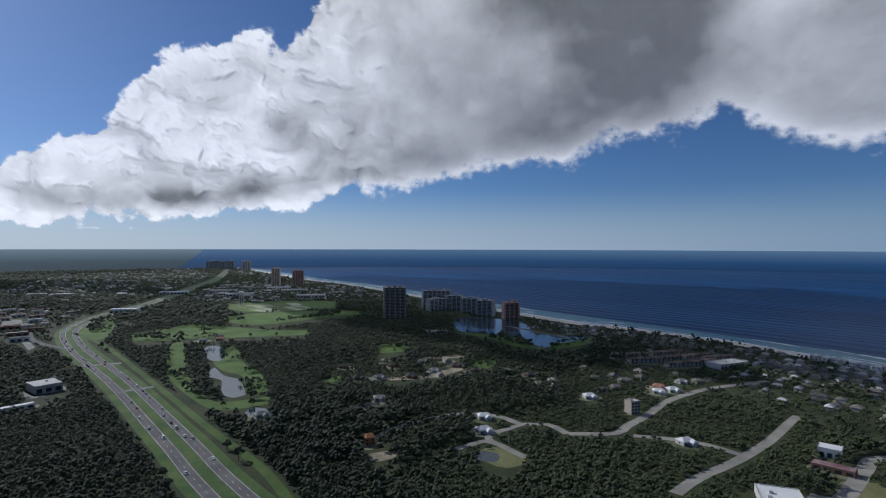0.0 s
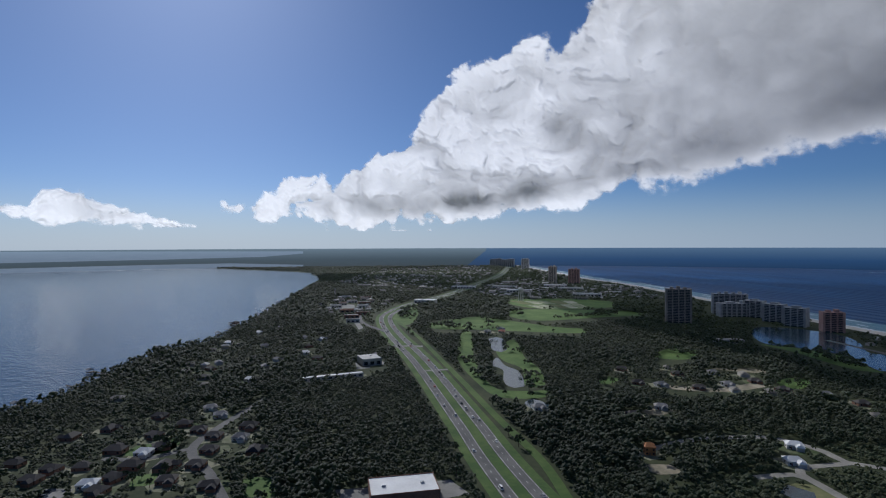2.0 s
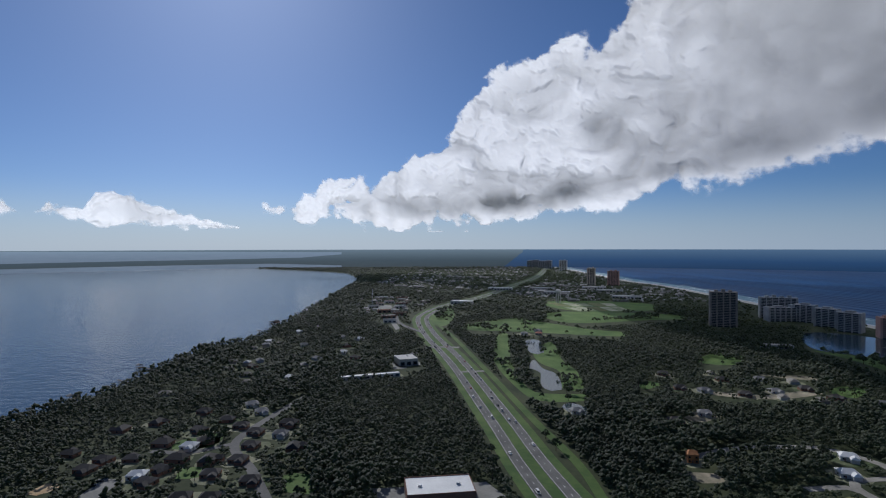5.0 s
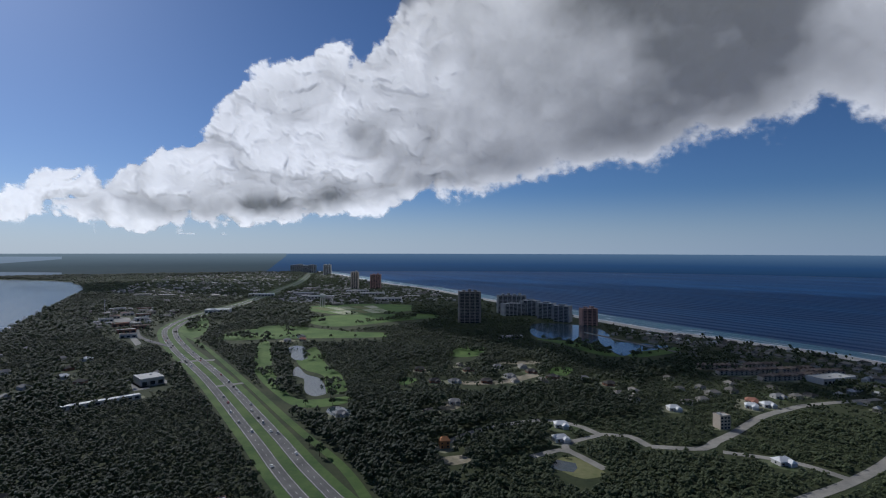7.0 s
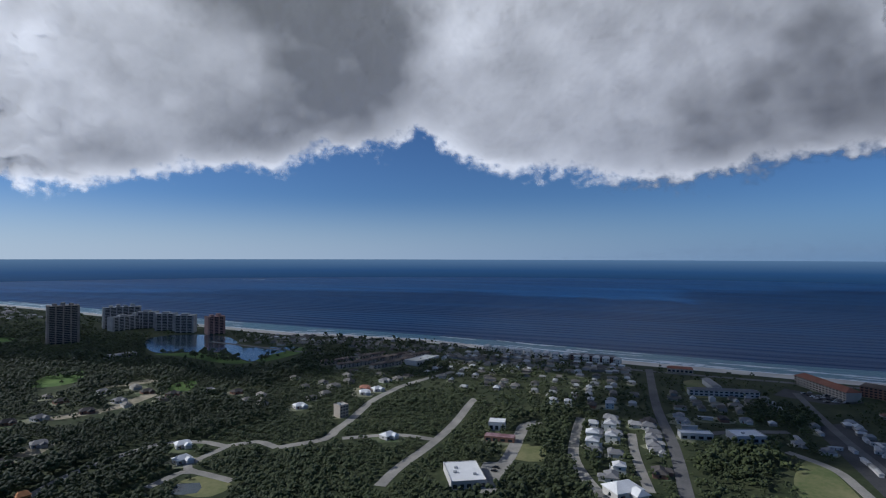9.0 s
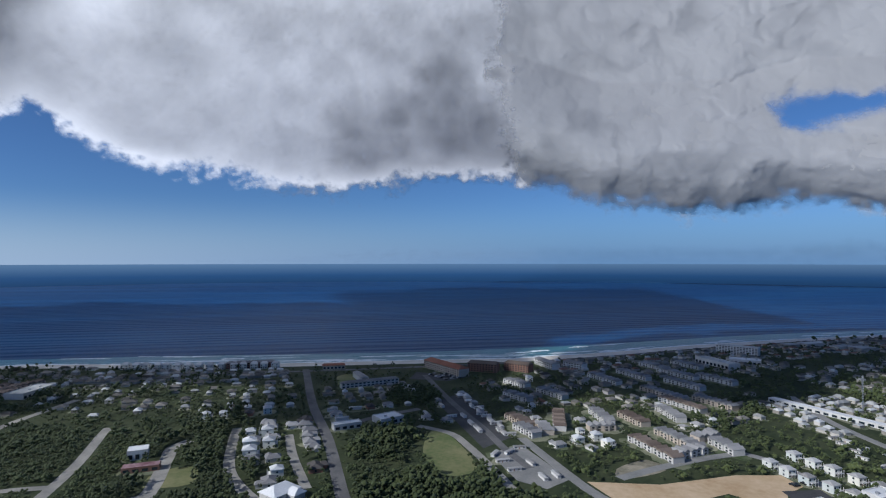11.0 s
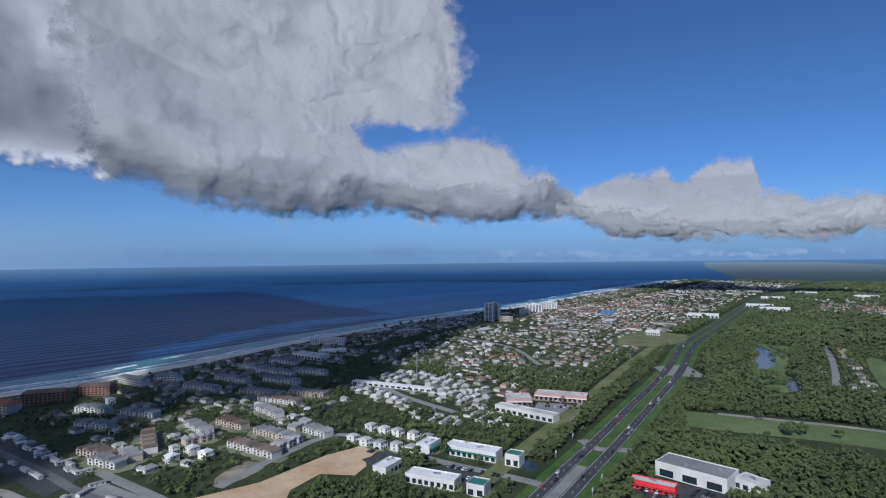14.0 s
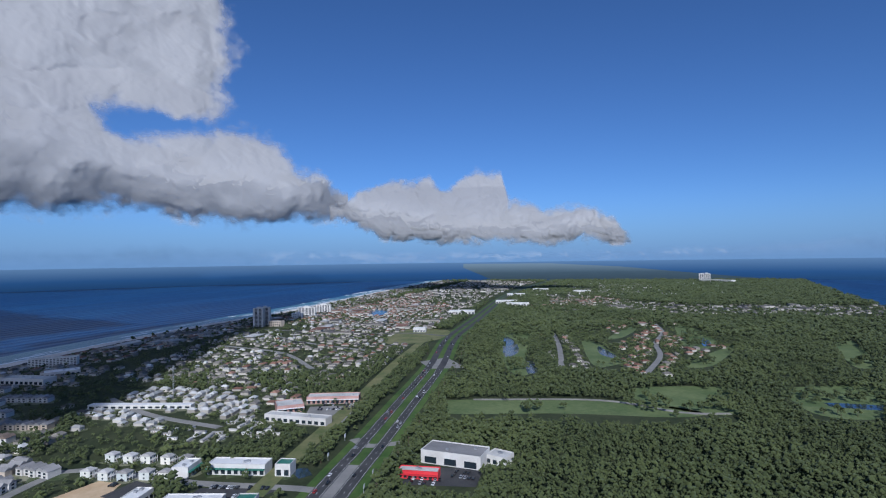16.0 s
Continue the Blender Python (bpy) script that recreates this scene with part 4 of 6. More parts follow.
def surf():
    rng = np.random.RandomState(4)
    l = np.array(COAST_LINE)
    cum = np.concatenate([[0], np.cumsum(np.hypot(*np.diff(l, axis=0).T))])
    V, F = [], []

    def strip(s0, length, off, width):
        n = max(6, int(length / 5))
        base = len(V)
        for i in range(n + 1):
            s = s0 + length * i / n
            p = np.array([np.interp(s, cum, l[:, 0]), np.interp(s, cum, l[:, 1])])
            q = np.array([np.interp(s + 4, cum, l[:, 0]), np.interp(s + 4, cum, l[:, 1])])
            t = (q - p) / max(1e-6, np.linalg.norm(q - p))
            out = np.array([-t[1], t[0]])
            wob = 5 * (fbm(np.array([s * 0.02]), np.array([off * 0.1]), 3, 7)[0] - 0.5)
            w = width * min(1, 6 * (i + 0.3) / n, 6 * (n - i + 0.3) / n) * rng.uniform(0.35, 1.2)
            for d, z in ((off + wob - w / 2, 0.55), (off + wob, 0.95), (off + wob + w / 2, 0.55)):
                V.append((*(p + out * d), z))
            if i:
                a, b = base + 3 * (i - 1), base + 3 * i
                F.extend([(a, b, b + 1, a + 1), (a + 1, b + 1, b + 2, a + 2)])

    s = 0.0
    while s < cum[-1] - 300:
        ln = rng.uniform(60, 240)
        strip(s, ln, rng.uniform(8, 12), rng.uniform(9, 17))
        s += ln * rng.uniform(0.7, 1.0)
    for k in range(190):
        strip(rng.uniform(200, cum[-1] - 400), rng.uniform(25, 130), rng.choice([26, 40, 55, 74]) + rng.uniform(-6, 6), rng.uniform(4, 14))
    return tagged(mesh_np("surf", V, F, FOAM), "white breaking waves and foam along the beach", "surf", kind="stuff")


surf()


# ---- kit for buildings ----
def empty(name, label, cat, group=""):
    return tagged(new(name), label, cat, group)


def box(bm, x, y, z, w, d, h, turn=0.0):
    """A box whose underside is centred on (x, y, z)."""
    bmesh.ops.create_cube(bm, size=1, matrix=Matrix.Translation((x, y, z + h / 2)) @ Matrix.Rotation(turn, 4, "Z") @ Matrix.Diagonal((w, d, h, 1)))
    return bm


def box_bm(*a):
    return box(bmesh.new(), *a)


def hip_bm(w, d, z, rise, over=0.6, ridge=0.45, thick=0.25):
    """A hipped roof with eaves; ridge: its length as a share of the roof's length (1: a gable)."""
    bm = bmesh.new()
    a, b = w / 2 + over, d / 2 + over
    low = [bm.verts.new((x, y, z - 0.15)) for x, y in ((-a, -b), (a, -b), (a, b), (-a, b))]
    up = [bm.verts.new((x, y, z + thick - 0.15)) for x, y in ((-a, -b), (a, -b), (a, b), (-a, b))]
    r0, r1 = bm.verts.new((-a * ridge, 0, z + rise)), bm.verts.new((a * ridge, 0, z + rise))
    bm.faces.new(low[::-1])
    for i in range(4):
        bm.faces.new((low[i], low[(i + 1) % 4], up[(i + 1) % 4], up[i]))
    bm.faces.new((up[0], up[1], r1, r0))
    bm.faces.new((up[2], up[3], r0, r1))
    bm.faces.new((up[1], up[2], r1))
    bm.faces.new((up[3], up[0], r0))
    return bm


def house(w, d, h, rise, wall, roof, label, ridge=0.45, detail=2, porch=False, wing=False, name="house", cat="house", group=""):
    """A small building at the origin with walls, roof, door and windows, each a part."""
    ob = empty(name, label, cat, group)
    part("wall", box_bm(0, 0, 0, w, d, h), wall, ob)
    part("roof", hip_bm(w, d, h, rise, ridge=ridge), roof, ob)
    if wing:
        part("wing_wall", box_bm(w * 0.22, -d * 0.5 - 2, 0, w * 0.45, 5, h - 0.3), wall, ob)
        bm = hip_bm(6.5, w * 0.45, h - 0.3, rise * 0.75, ridge=0.5)
        bm.transform(Matrix.Translation((w * 0.22, -d * 0.5 - 1.5, 0)) @ Matrix.Rotation(radians(90), 4, "Z"))
        part("wing_roof", bm, roof, ob)
    if porch:
        part("deck", box_bm(0, -d / 2 - 1.4, h * 0.45, w * 0.9, 2.6, 0.25), WHITE_WALL, ob)
        for x in (-0.4, 0, 0.4):
            part("post", box_bm(x * w, -d / 2 - 2.5, 0, 0.3, 0.3, h * 0.9), WHITE_WALL, ob)
    if detail:
        part("door", box_bm(-w * 0.05 - (w * 0.2 if wing else 0), -d / 2 - 0.02, 0.1, 1.1, 0.12, 2.1), BRICK_WALL, ob)
        floors = 2 if h > 4.5 else 1
        for f in range(floors):
            for x in (-0.33, 0.3):
                if not (wing and x > 0):
                    part("window", box_bm(x * w, -d / 2 - 0.02, 0.9 + f * 2.9, 1.6, 0.1, 1.3), GLASS, ob)
                if detail > 1:
                    part("window", box_bm(x * w, d / 2 + 0.02, 0.9 + f * 2.9, 1.6, 0.1, 1.3), GLASS, ob)
            for sx in (-1, 1):
                if detail > 1:
                    part("window", box_bm(sx * (w / 2 + 0.02), 0, 0.9 + f * 2.9, 0.1, 1.6, 1.3), GLASS, ob)
    ob.location = (0, 0, -500)
    return ob


BUILT = []      # x, y, clear radius


def put(template, x, y, turn, k=1.0, clear=9.0, first={}):
    """Places a template; its first placing moves the original, the next ones are copies."""
    BUILT.append((x, y, clear))
    m = Matrix.Translation((x, y, GROUND)) @ Matrix.Rotation(radians(turn), 4, "Z") @ Matrix.Diagonal((0.78 * k, 0.78 * k, 0.9 * k, 1))
    if template.name not in first:
        first[template.name] = 1
        template.matrix_basis = m
        return template
    ob = copy_thing(template, m)
    ob.matrix_basis = m
    return ob


def block(name, mid, length, depth, h, turn, wall, roof, label, cat="building", windows=8, floors=1, parapet=0.8, units=2, front=True, awning=None, rise=0.0):
    """A flat-roofed block. mid is the middle of its front foot; it reaches back from there. turn: the direction along its front."""
    ob = empty(name, label, cat)
    part("wall", box_bm(0, depth / 2, 0, length, depth, h), wall, ob)
    if rise:
        bm = hip_bm(length, depth, h, rise, ridge=0.85)
        bm.transform(Matrix.Translation((0, depth / 2, 0)))
        part("roof", bm, roof, ob)
        parapet, units = 0, 0
    else:
        part("roof", box_bm(0, depth / 2, h, length - 0.7, depth - 0.7, 0.12), roof, ob)
    if parapet:
        for x, y, w, d in ((0, 0.18, length, 0.36), (0, depth - 0.18, length, 0.36), (-length / 2 + 0.18, depth / 2, 0.36, depth - 0.72), (length / 2 - 0.18, depth / 2, 0.36, depth - 0.72)):
            part("parapet", box_bm(x, y, h, w, d, parapet), wall, ob)
    for f in range(floors):
        for i in range(windows):
            x = (i + 0.5) / windows * length - length / 2
            part("window", box_bm(x, -0.02, 0.7 + f * (h / floors), length / windows * 0.6, 0.14, h / floors * 0.5), GLASS, ob)
    if awning:
        part("awning", box_bm(0, -1.1, h * 0.62, length, 2.4, 0.5), awning, ob)
    rng = random.Random(int(length * 7 + depth))
    for i in range(units):
        part("roof_unit", box_bm((rng.random() - 0.5) * length * 0.8, depth * rng.uniform(0.25, 0.75), h + 0.12, 2.2, 1.8, 1.2), STEEL, ob)
    ob.matrix_basis = Matrix.Translation((*mid, GROUND)) @ Matrix.Rotation(radians(turn), 4, "Z")
    c = ob.matrix_basis @ Vector((0, depth / 2, 0))
    n = max(1, int(length / 12))
    for i in range(n):
        q = ob.matrix_basis @ Vector(((i + 0.5) / n * length - length / 2, depth / 2, 0))
        BUILT.append((q.x, q.y, max(depth * 0.62, 9)))
    return ob


def tower(mid, length, depth, floors, turn, wall, label, piers=6, crown=2, storey=3.0):
    """A high block: a glazed core with a slab at each storey, piers and roof houses, each a part."""
    ob = empty("condominium_tower", label, "tower")
    h = floors * storey
    part("core", box_bm(0, 0, 0, length - 2.4, depth - 2.4, h), GLASS, ob)
    for f in range(1, floors + 1):
        part("balcony", box_bm(0, 0, f * storey - 0.55, length, depth, 1.15 if f < floors else 0.8), wall, ob)
    for i in range(piers):
        x = (i / (piers - 1) - 0.5) * (length - 1.6)
        w = 3.4 if i in (0, piers - 1) else 2.2
        part("pier", box_bm(x, 0, 0, w, depth + 0.5, h + 0.9), wall, ob)
    part("gable", box_bm(length / 2, 0, 0, 1.0, depth * 0.6, h + 0.7), wall, ob)
    part("gable", box_bm(-length / 2, 0, 0, 1.0, depth * 0.6, h + 0.7), wall, ob)
    for i in range(crown):
        x = ((i + 0.5) / crown - 0.5) * length * 0.8
        part("roof_house", box_bm(x, 0, h + 0.2, length / crown * 0.4, depth * 0.5, 3.4 + (i % 2) * 1.6), wall, ob)
    ob.matrix_basis = Matrix.Translation((*mid, GROUND)) @ Matrix.Rotation(radians(turn), 4, "Z")
    BUILT.append((mid[0], mid[1], length * 0.7))
    return ob


# ---- towers on the coast ----
PINK_WALL = varied("rosy stucco", (0.34, 0.20, 0.17), (0.45, 0.29, 0.25), 0.1, 0.85, 1.0)
# stucco colours darkened in place of the cloud shade on these towers
SHADED_CONDO = varied("shade-darkened grey-white stucco", (0.30, 0.30, 0.30), (0.42, 0.42, 0.41), 0.1, 0.85, 1.0)
SHADED_CONDO_TAN = varied("shade-darkened tan stucco", (0.26, 0.22, 0.19), (0.36, 0.31, 0.27), 0.1, 0.85, 1.0)
tower((-100, 1122), 44, 30, 21, 9, SHADED_CONDO_TAN, "tall tan condominium tower beside the lake", 5, 3)
tower((-16, 1305), 66, 22, 14, 9, SHADED_CONDO, "white condominium tower with dark window bays", 7, 4)
tower((-2, 1262), 74, 20, 9, 30, SHADED_CONDO, "lower pale condominium block in front of a tower", 8, 2)
for dx, dy in ((30, 1268), (62, 1212), (92, 1160)):
    tower((dx, dy), 34, 24, 11, -20, SHADED_CONDO, "grey-white condominium block along the beach", 4, 1)
tower((139, 1112), 30, 22, 11, 9, PINK_WALL, "reddish condominium block beside the lake", 4, 2)
tower((-628, 2040), 28, 26, 21, 10, TAN_WALL, "slim tan tower far along the beach", 4, 2)
tower((-548, 2052), 40, 26, 18, 10, PINK_WALL, "reddish tower far along the beach", 5, 2)
tower((-1146, 3165), 44, 30, 20, 11, PALE_WALL, "pale far tower near the beach", 4, 2)
for i in range(4):
    tower((-1340 - i * 62, 3420 + i * 45), 44, 30, 17 - 2 * (i % 2), 11, PALE_WALL, "grey far tower near the beach", 4, 1)
tower((1238, -452), 20, 18, 14, -120, PALE_WALL, "paired pale towers near the beach", 3, 1)
tower((1255, -474), 20, 18, 14, -120, PALE_WALL, "paired pale towers near the beach", 3, 1)
block("annexe", (1215, -480), 34, 14, 12, -150, TAN_WALL, FLAT_ROOF, "yellowish low wing beside paired towers", windows=6, floors=3)
for (x, y), L, f, lab in (((1410, -650), 46, 7, "pale beach condominium block"), ((1460, -725), 40, 7, "pale beach condominium block"), ((1360, -600), 26, 4, "white beach house block")):
    tower((x, y), L, 18, f, -125, WHITE_WALL, lab, 6, 1)
tower((1560, -3280), 60, 24, 14, -149, WHITE_WALL, "white hotel block far beside the bay", 6, 2)
block("hotel_wing", (1430, -3130), 200, 40, 12, 168, WHITE_WALL, FLAT_ROOF, "long low white hotel wing far off", windows=14, floors=2)

# ---- larger buildings near the camera ----
block("flat_roofed_building", (188, 293), 23, 33, 5.0, -21, PALE_WALL, WHITE_ROOF, "pale block with a bright white flat roof", windows=5, parapet=0.5, units=3)
block("red_shed", (256, 355), 24, 9, 4, -45, BRICK_WALL, MAROON_ROOF, "long shed with a faded maroon roof", windows=4, parapet=0, units=0)
block("white_shed", (271, 379), 14, 12, 7, -41, WHITE_WALL, WHITE_ROOF, "small white metal storage shed", windows=3, parapet=0.3, units=0)
block("warehouse", (-166, 260), 40, 24, 7, 40, BRICK_WALL, WHITE_ROOF, "warehouse with a dark wall and pale flat roof", windows=0, parapet=0.6, units=2)
block("workshop", (-397, 546), 24, 28, 8, 52, STEEL, FLAT_ROOF, "grey metal workshop hall", windows=3, parapet=0.3, units=1)
block("long_shed", (-394, 469), 68, 7, 4, 52, WHITE_WALL, WHITE_ROOF, "long low white-roofed shed among trees", windows=10, parapet=0.2, units=0)
block("shopping_row", (389, -125), 42, 13, 7, -134, WHITE_WALL, WHITE_ROOF, "shopping row with a bright white roof and green awning", windows=9, awning=GREEN_ROOF)
block("shopping_wing", (411, -104), 18, 12, 7, -44, WHITE_WALL, WHITE_ROOF, "short white-roofed shop wing with green trim", windows=4, awning=GREEN_ROOF)
block("green_pavilion", (365, -149), 11, 11, 8, -134, WHITE_WALL, GREEN_ROOF, "white end pavilion with a green metal roof", windows=2, units=0)
block("shopping_row", (349, -84), 36, 12, 6, -130, WHITE_WALL, WHITE_ROOF, "shopping row with a bright white roof behind trees", windows=8)
block("shopping_wing", (379, -66), 20, 11, 6, -45, WHITE_WALL, WHITE_ROOF, "short white-roofed shop wing", windows=4)
block("green_pavilion", (326, -108), 12, 12, 7, -130, PALE_WALL, GREEN_ROOF, "pavilion with a green metal roof", windows=2, units=0)
block("strip_mall", (515, -265), 54, 16, 7, -127, PINK_WALL, FLAT_ROOF, "strip mall with white fascia and rosy columns", windows=11, awning=WHITE_ROOF)
block("strip_mall", (512, -218), 26, 24, 7, -107, PINK_WALL, FLAT_ROOF, "strip mall wing with white fascia", windows=5, awning=WHITE_ROOF)
block("strip_mall", (476, -206), 64, 12, 6, -146, PALE_WALL, FLAT_ROOF, "long low grey-roofed shop building", windows=10)
block("storage_row", (630, -106), 108, 9, 4, -131, WHITE_WALL, WHITE_ROOF, "very long low white storage building", windows=14, parapet=0.2, units=0)
block("office_building", (303, -248), 46, 22, 9, -151, WHITE_WALL, GREY_ROOF, "white two-storey building with a grey flat roof", windows=3, floors=1)
block("office_annexe", (284, -274), 16, 14, 6, -165, WHITE_WALL, FLAT_ROOF, "white annexe with a flat roof", windows=3)
block("red_shop", (300, -217), 28, 9, 5, -140, RED_WALL, FLAT_ROOF, "low shop with a bright red front", windows=8, awning=RED_WALL)
block("beach_hotel", (655, 312), 82, 16, 10, -120, TAN_WALL, RED_ROOF, "long beach hotel with a red roof", windows=16, floors=4, rise=4.0)
block("beach_condominium", (678, 262), 40, 16, 11, -85, BRICK_WALL, BROWN_ROOF, "brown beachfront condominium block", windows=10, floors=4, rise=3.0)
block("beach_condominium", (700, 222), 36, 16, 10, -100, BRICK_WALL, BROWN_ROOF, "brown beachfront condominium block", windows=9, floors=4, rise=3.0)
block("white_condominium", (749, 198), 50, 12, 8, -136, WHITE_WALL, GREY_ROOF, "white townhouse condominium with grey roof", windows=10, floors=3, rise=2.6)
block("white_condominium", (752, 158), 30, 14, 8, -112, WHITE_WALL, GREY_ROOF, "white townhouse condominium with grey roof", windows=7, floors=3, rise=2.6)
block("beach_condominium", (977, -53), 60, 16, 12, -107, WHITE_WALL, FLAT_ROOF, "bright white beachfront condominium", windows=14, floors=5)
block("low_hall", (857, -15), 62, 20, 7, -138, PALE_WALL, FLAT_ROOF, "grey-roofed low hall near the beach", windows=9)
block("low_hall", (885, -59), 40, 22, 6, -92, PALE_WALL, WHITE_ROOF, "white-roofed low hall near the beach", windows=7)
block("low_hall", (357, 662), 48, 22, 6, 24, PALE_WALL, FLAT_ROOF, "pale-roofed low hall near the beach", windows=8)
block("store_shed", (399, 280), 25, 10, 4.5, -39, PALE_WALL, WHITE_ROOF, "long white-roofed store shed", windows=4, units=0)
block("store_shed", (430, 253), 24, 18, 5, -30, PALE_WALL, WHITE_ROOF, "pale workshop with white roof", windows=4, units=1)
block("beach_condominium", (566, 560), 62, 12, 8, -52, BRICK_WALL, GREY_ROOF, "brown terraced condominium beside the beach houses", windows=12, floors=3, rise=2.2)
block("red_roofed_hall", (610, 452), 30, 12, 5, -52, TAN_WALL, RED_ROOF, "low hall with a red roof near the beach", windows=6, rise=2.2)
block("motel", (547, 352), 70, 9, 6, -40, PALE_WALL, GREY_ROOF, "two-storey motel wing with grey roof", windows=14, floors=2, rise=2.0)
block("motel", (575, 380), 40, 9, 6, 50, PALE_WALL, GREY_ROOF, "two-storey motel wing with grey roof", windows=8, floors=2, rise=2.0)
block("tan_tower_house", (171, 479), 9.5, 9.5, 11, 19, TAN_WALL, FLAT_ROOF, "tall square tan house under construction", windows=3, floors=4)
block("lake_clubhouse", (-10, 915), 40, 14, 5, 20, PALE_WALL, GREY_ROOF, "low grey-roofed house by the lake", windows=6, parapet=0)
for k, (x, y) in enumerate(((-795, 930), (-838, 1010), (-758, 950), (-735, 962), (-650, 832), (-690, 880), (-925, 1130), (-872, 1115), (-822, 1100), (-840, 1150), (-960, 1200), (-905, 1215), (-860, 1060), (-780, 1040), (-700, 930), (-880, 1180))):
    block("shop", (x, y), 20 + 5 * (k % 3), 14, 6, 40 + 9 * (k % 2), (TAN_WALL, PALE_WALL, BRICK_WALL)[k % 3], (FLAT_ROOF, GREY_ROOF, RED_ROOF, FLAT_ROOF, BROWN_ROOF)[k % 5], "low shop building beside the highway bend", windows=3, units=1)
block("white_store", (-700, 1188), 56, 26, 8, 15, WHITE_WALL, WHITE_ROOF, "bright white store beside the highway", windows=6)
for k, (x, y) in enumerate(((1115, -960), (1280, -1300), (1500, -1580), (1180, -1250), (1650, -1900), (1420, -1900), (900, -660))):
    block("white_store", (x, y), 70 if k < 6 else 26, 34 if k < 6 else 18, 8, -135, WHITE_WALL, WHITE_ROOF, "large white-roofed store beside the highway", windows=8)
for k, (x, y) in enumerate(((-700, 1720), (-600, 1600), (-480, 1750), (-820, 1650), (-380, 1560), (-560, 1850))):
    block("white_store", (x, y), 80, 26, 7, 10 + 8 * (k % 2), PALE_WALL, WHITE_ROOF if k % 2 else FLAT_ROOF, "long pale-roofed store far along the highway", windows=8)


def terrace(mid, units, turn, label, wall=WHITE_WALL, roof=GREY_ROOF, unit=6.0, depth=10, h=4.8):
    """A row of joined houses, each with its own walls, gable roof and windows."""
    ob = empty("terrace", label, "townhouses")
    for i in range(units):
        x, y = (i - (units - 1) / 2) * unit, (i % 2) * 1.2
        u = part("unit_wall", box_bm(x, y + depth / 2, 0, unit - 0.05, depth, h), wall, ob)
        bm = hip_bm(depth, unit, h, 2.0, over=0.25, ridge=1.0)
        bm.transform(Matrix.Translation((x, y + depth / 2, 0)) @ Matrix.Rotation(radians(90), 4, "Z"))
        part("unit_roof", bm, roof, ob)
        for f in range(2):
            part("window", box_bm(x, y - 0.03, 0.5 + f * 2.3, 2.2, 0.12, 1.4), GLASS, u)
    ob.matrix_basis = Matrix.Translation((*mid, GROUND)) @ Matrix.Rotation(radians(turn), 4, "Z")
    for i in range(units):
        q = ob.matrix_basis @ Vector(((i - (units - 1) / 2) * unit, depth / 2, 0))
        BUILT.append((q.x, q.y, 10))
    return ob


WHITE_ROW, GREY_ROW = "white terraced houses with grey gable roofs", "grey terraced houses with dark roofs"
for mid, n, turn in (((451, 36), 9, -138), ((453, 4), 5, -40), ((480, -14), 5, -145), ((482, 20), 8, -138), ((506, 0), 4, 135), ((452, 138), 5, -129), ((476, 152), 6, -129), ((470, 118), 4, 30),
                     ((500, 112), 9, 15), ((523, 88), 7, -150), ((527, 60), 6, -140), ((488, 76), 4, -60), ((560, 30), 7, -150), ((600, 20), 9, -132), ((640, 40), 10, -132), ((622, -10), 8, -132)):
    terrace(mid, n, turn, WHITE_ROW, PALE_WALL if n % 2 else TAN_WALL, GREY_ROOF if n % 3 else BROWN_ROOF)
for mid, n, turn in (((560, 180), 6, -120), ((590, 150), 7, -125), ((620, 200), 6, -120), ((690, 110), 9, -132), ((730, 80), 9, -132), ((760, 30), 10, -132), ((800, 60), 8, -132), ((830, 20), 8, -132), ((700, 20), 9, -132), ((745, -15), 9, -132)):
    terrace(mid, n, turn, GREY_ROW, PALE_WALL, GREY_ROOF)
for k, (x, y) in enumerate(((250, 720), (290, 700), (330, 680), (262, 690), (300, 668), (340, 715), (365, 705), (310, 735))):
    terrace((x, y), 8, 8 + 6 * (k % 3), "rows of brown-roofed townhouses near the beach", TAN_WALL, BROWN_ROOF)

# ---- houses ----
HOUSES = {
    "dark": house(15, 11, 3.0, 2.8, BRICK_WALL, DARK_ROOF, "brick bungalow with a dark hipped shingle roof", wing=True),
    "grey": house(14, 11, 3.2, 2.6, WHITE_WALL, GREY_ROOF, "pale bungalow with a grey hipped roof", wing=True),
    "white": house(14, 11, 3.4, 2.6, WHITE_WALL, WHITE_ROOF, "house with a bright white metal roof", wing=True),
    "beach": house(10, 11, 6.4, 2.4, PASTEL_WALL, BEACH_ROOF, "two-storey pastel beach house with a pale roof", porch=True),
    "red": house(14, 12, 3.6, 2.8, TAN_WALL, RED_ROOF, "tan villa with a terracotta roof", wing=True),
    "cottage": house(8, 10, 6.2, 1.8, PASTEL_WALL, PALE_ROOF, "two-storey pastel cottage beside the cleared site", porch=True, name="cottage", group="cottages by the site"),
    "trailer": house(16, 4.4, 3.0, 0.7, WHITE_WALL, PALE_ROOF, "long white mobile home", ridge=1.0, detail=1, name="mobile_home", cat="mobile home", group="mobile homes"),
    "far_grey": house(14, 11, 3.4, 2.6, PALE_WALL, GREY_ROOF, "far house with a grey roof", detail=0),
    "far_pale": house(13, 11, 4.6, 2.6, TAN_WALL, PALE_ROOF, "far house with a pale roof", detail=0),
    "far_dark": house(15, 11, 3.4, 2.6, BRICK_WALL, DARK_ROOF, "far bungalow with a dark roof", detail=0),
    "far_red": house(14, 12, 4.2, 2.6, TAN_WALL, RED_ROOF, "far villa with a terracotta roof", detail=0),
}
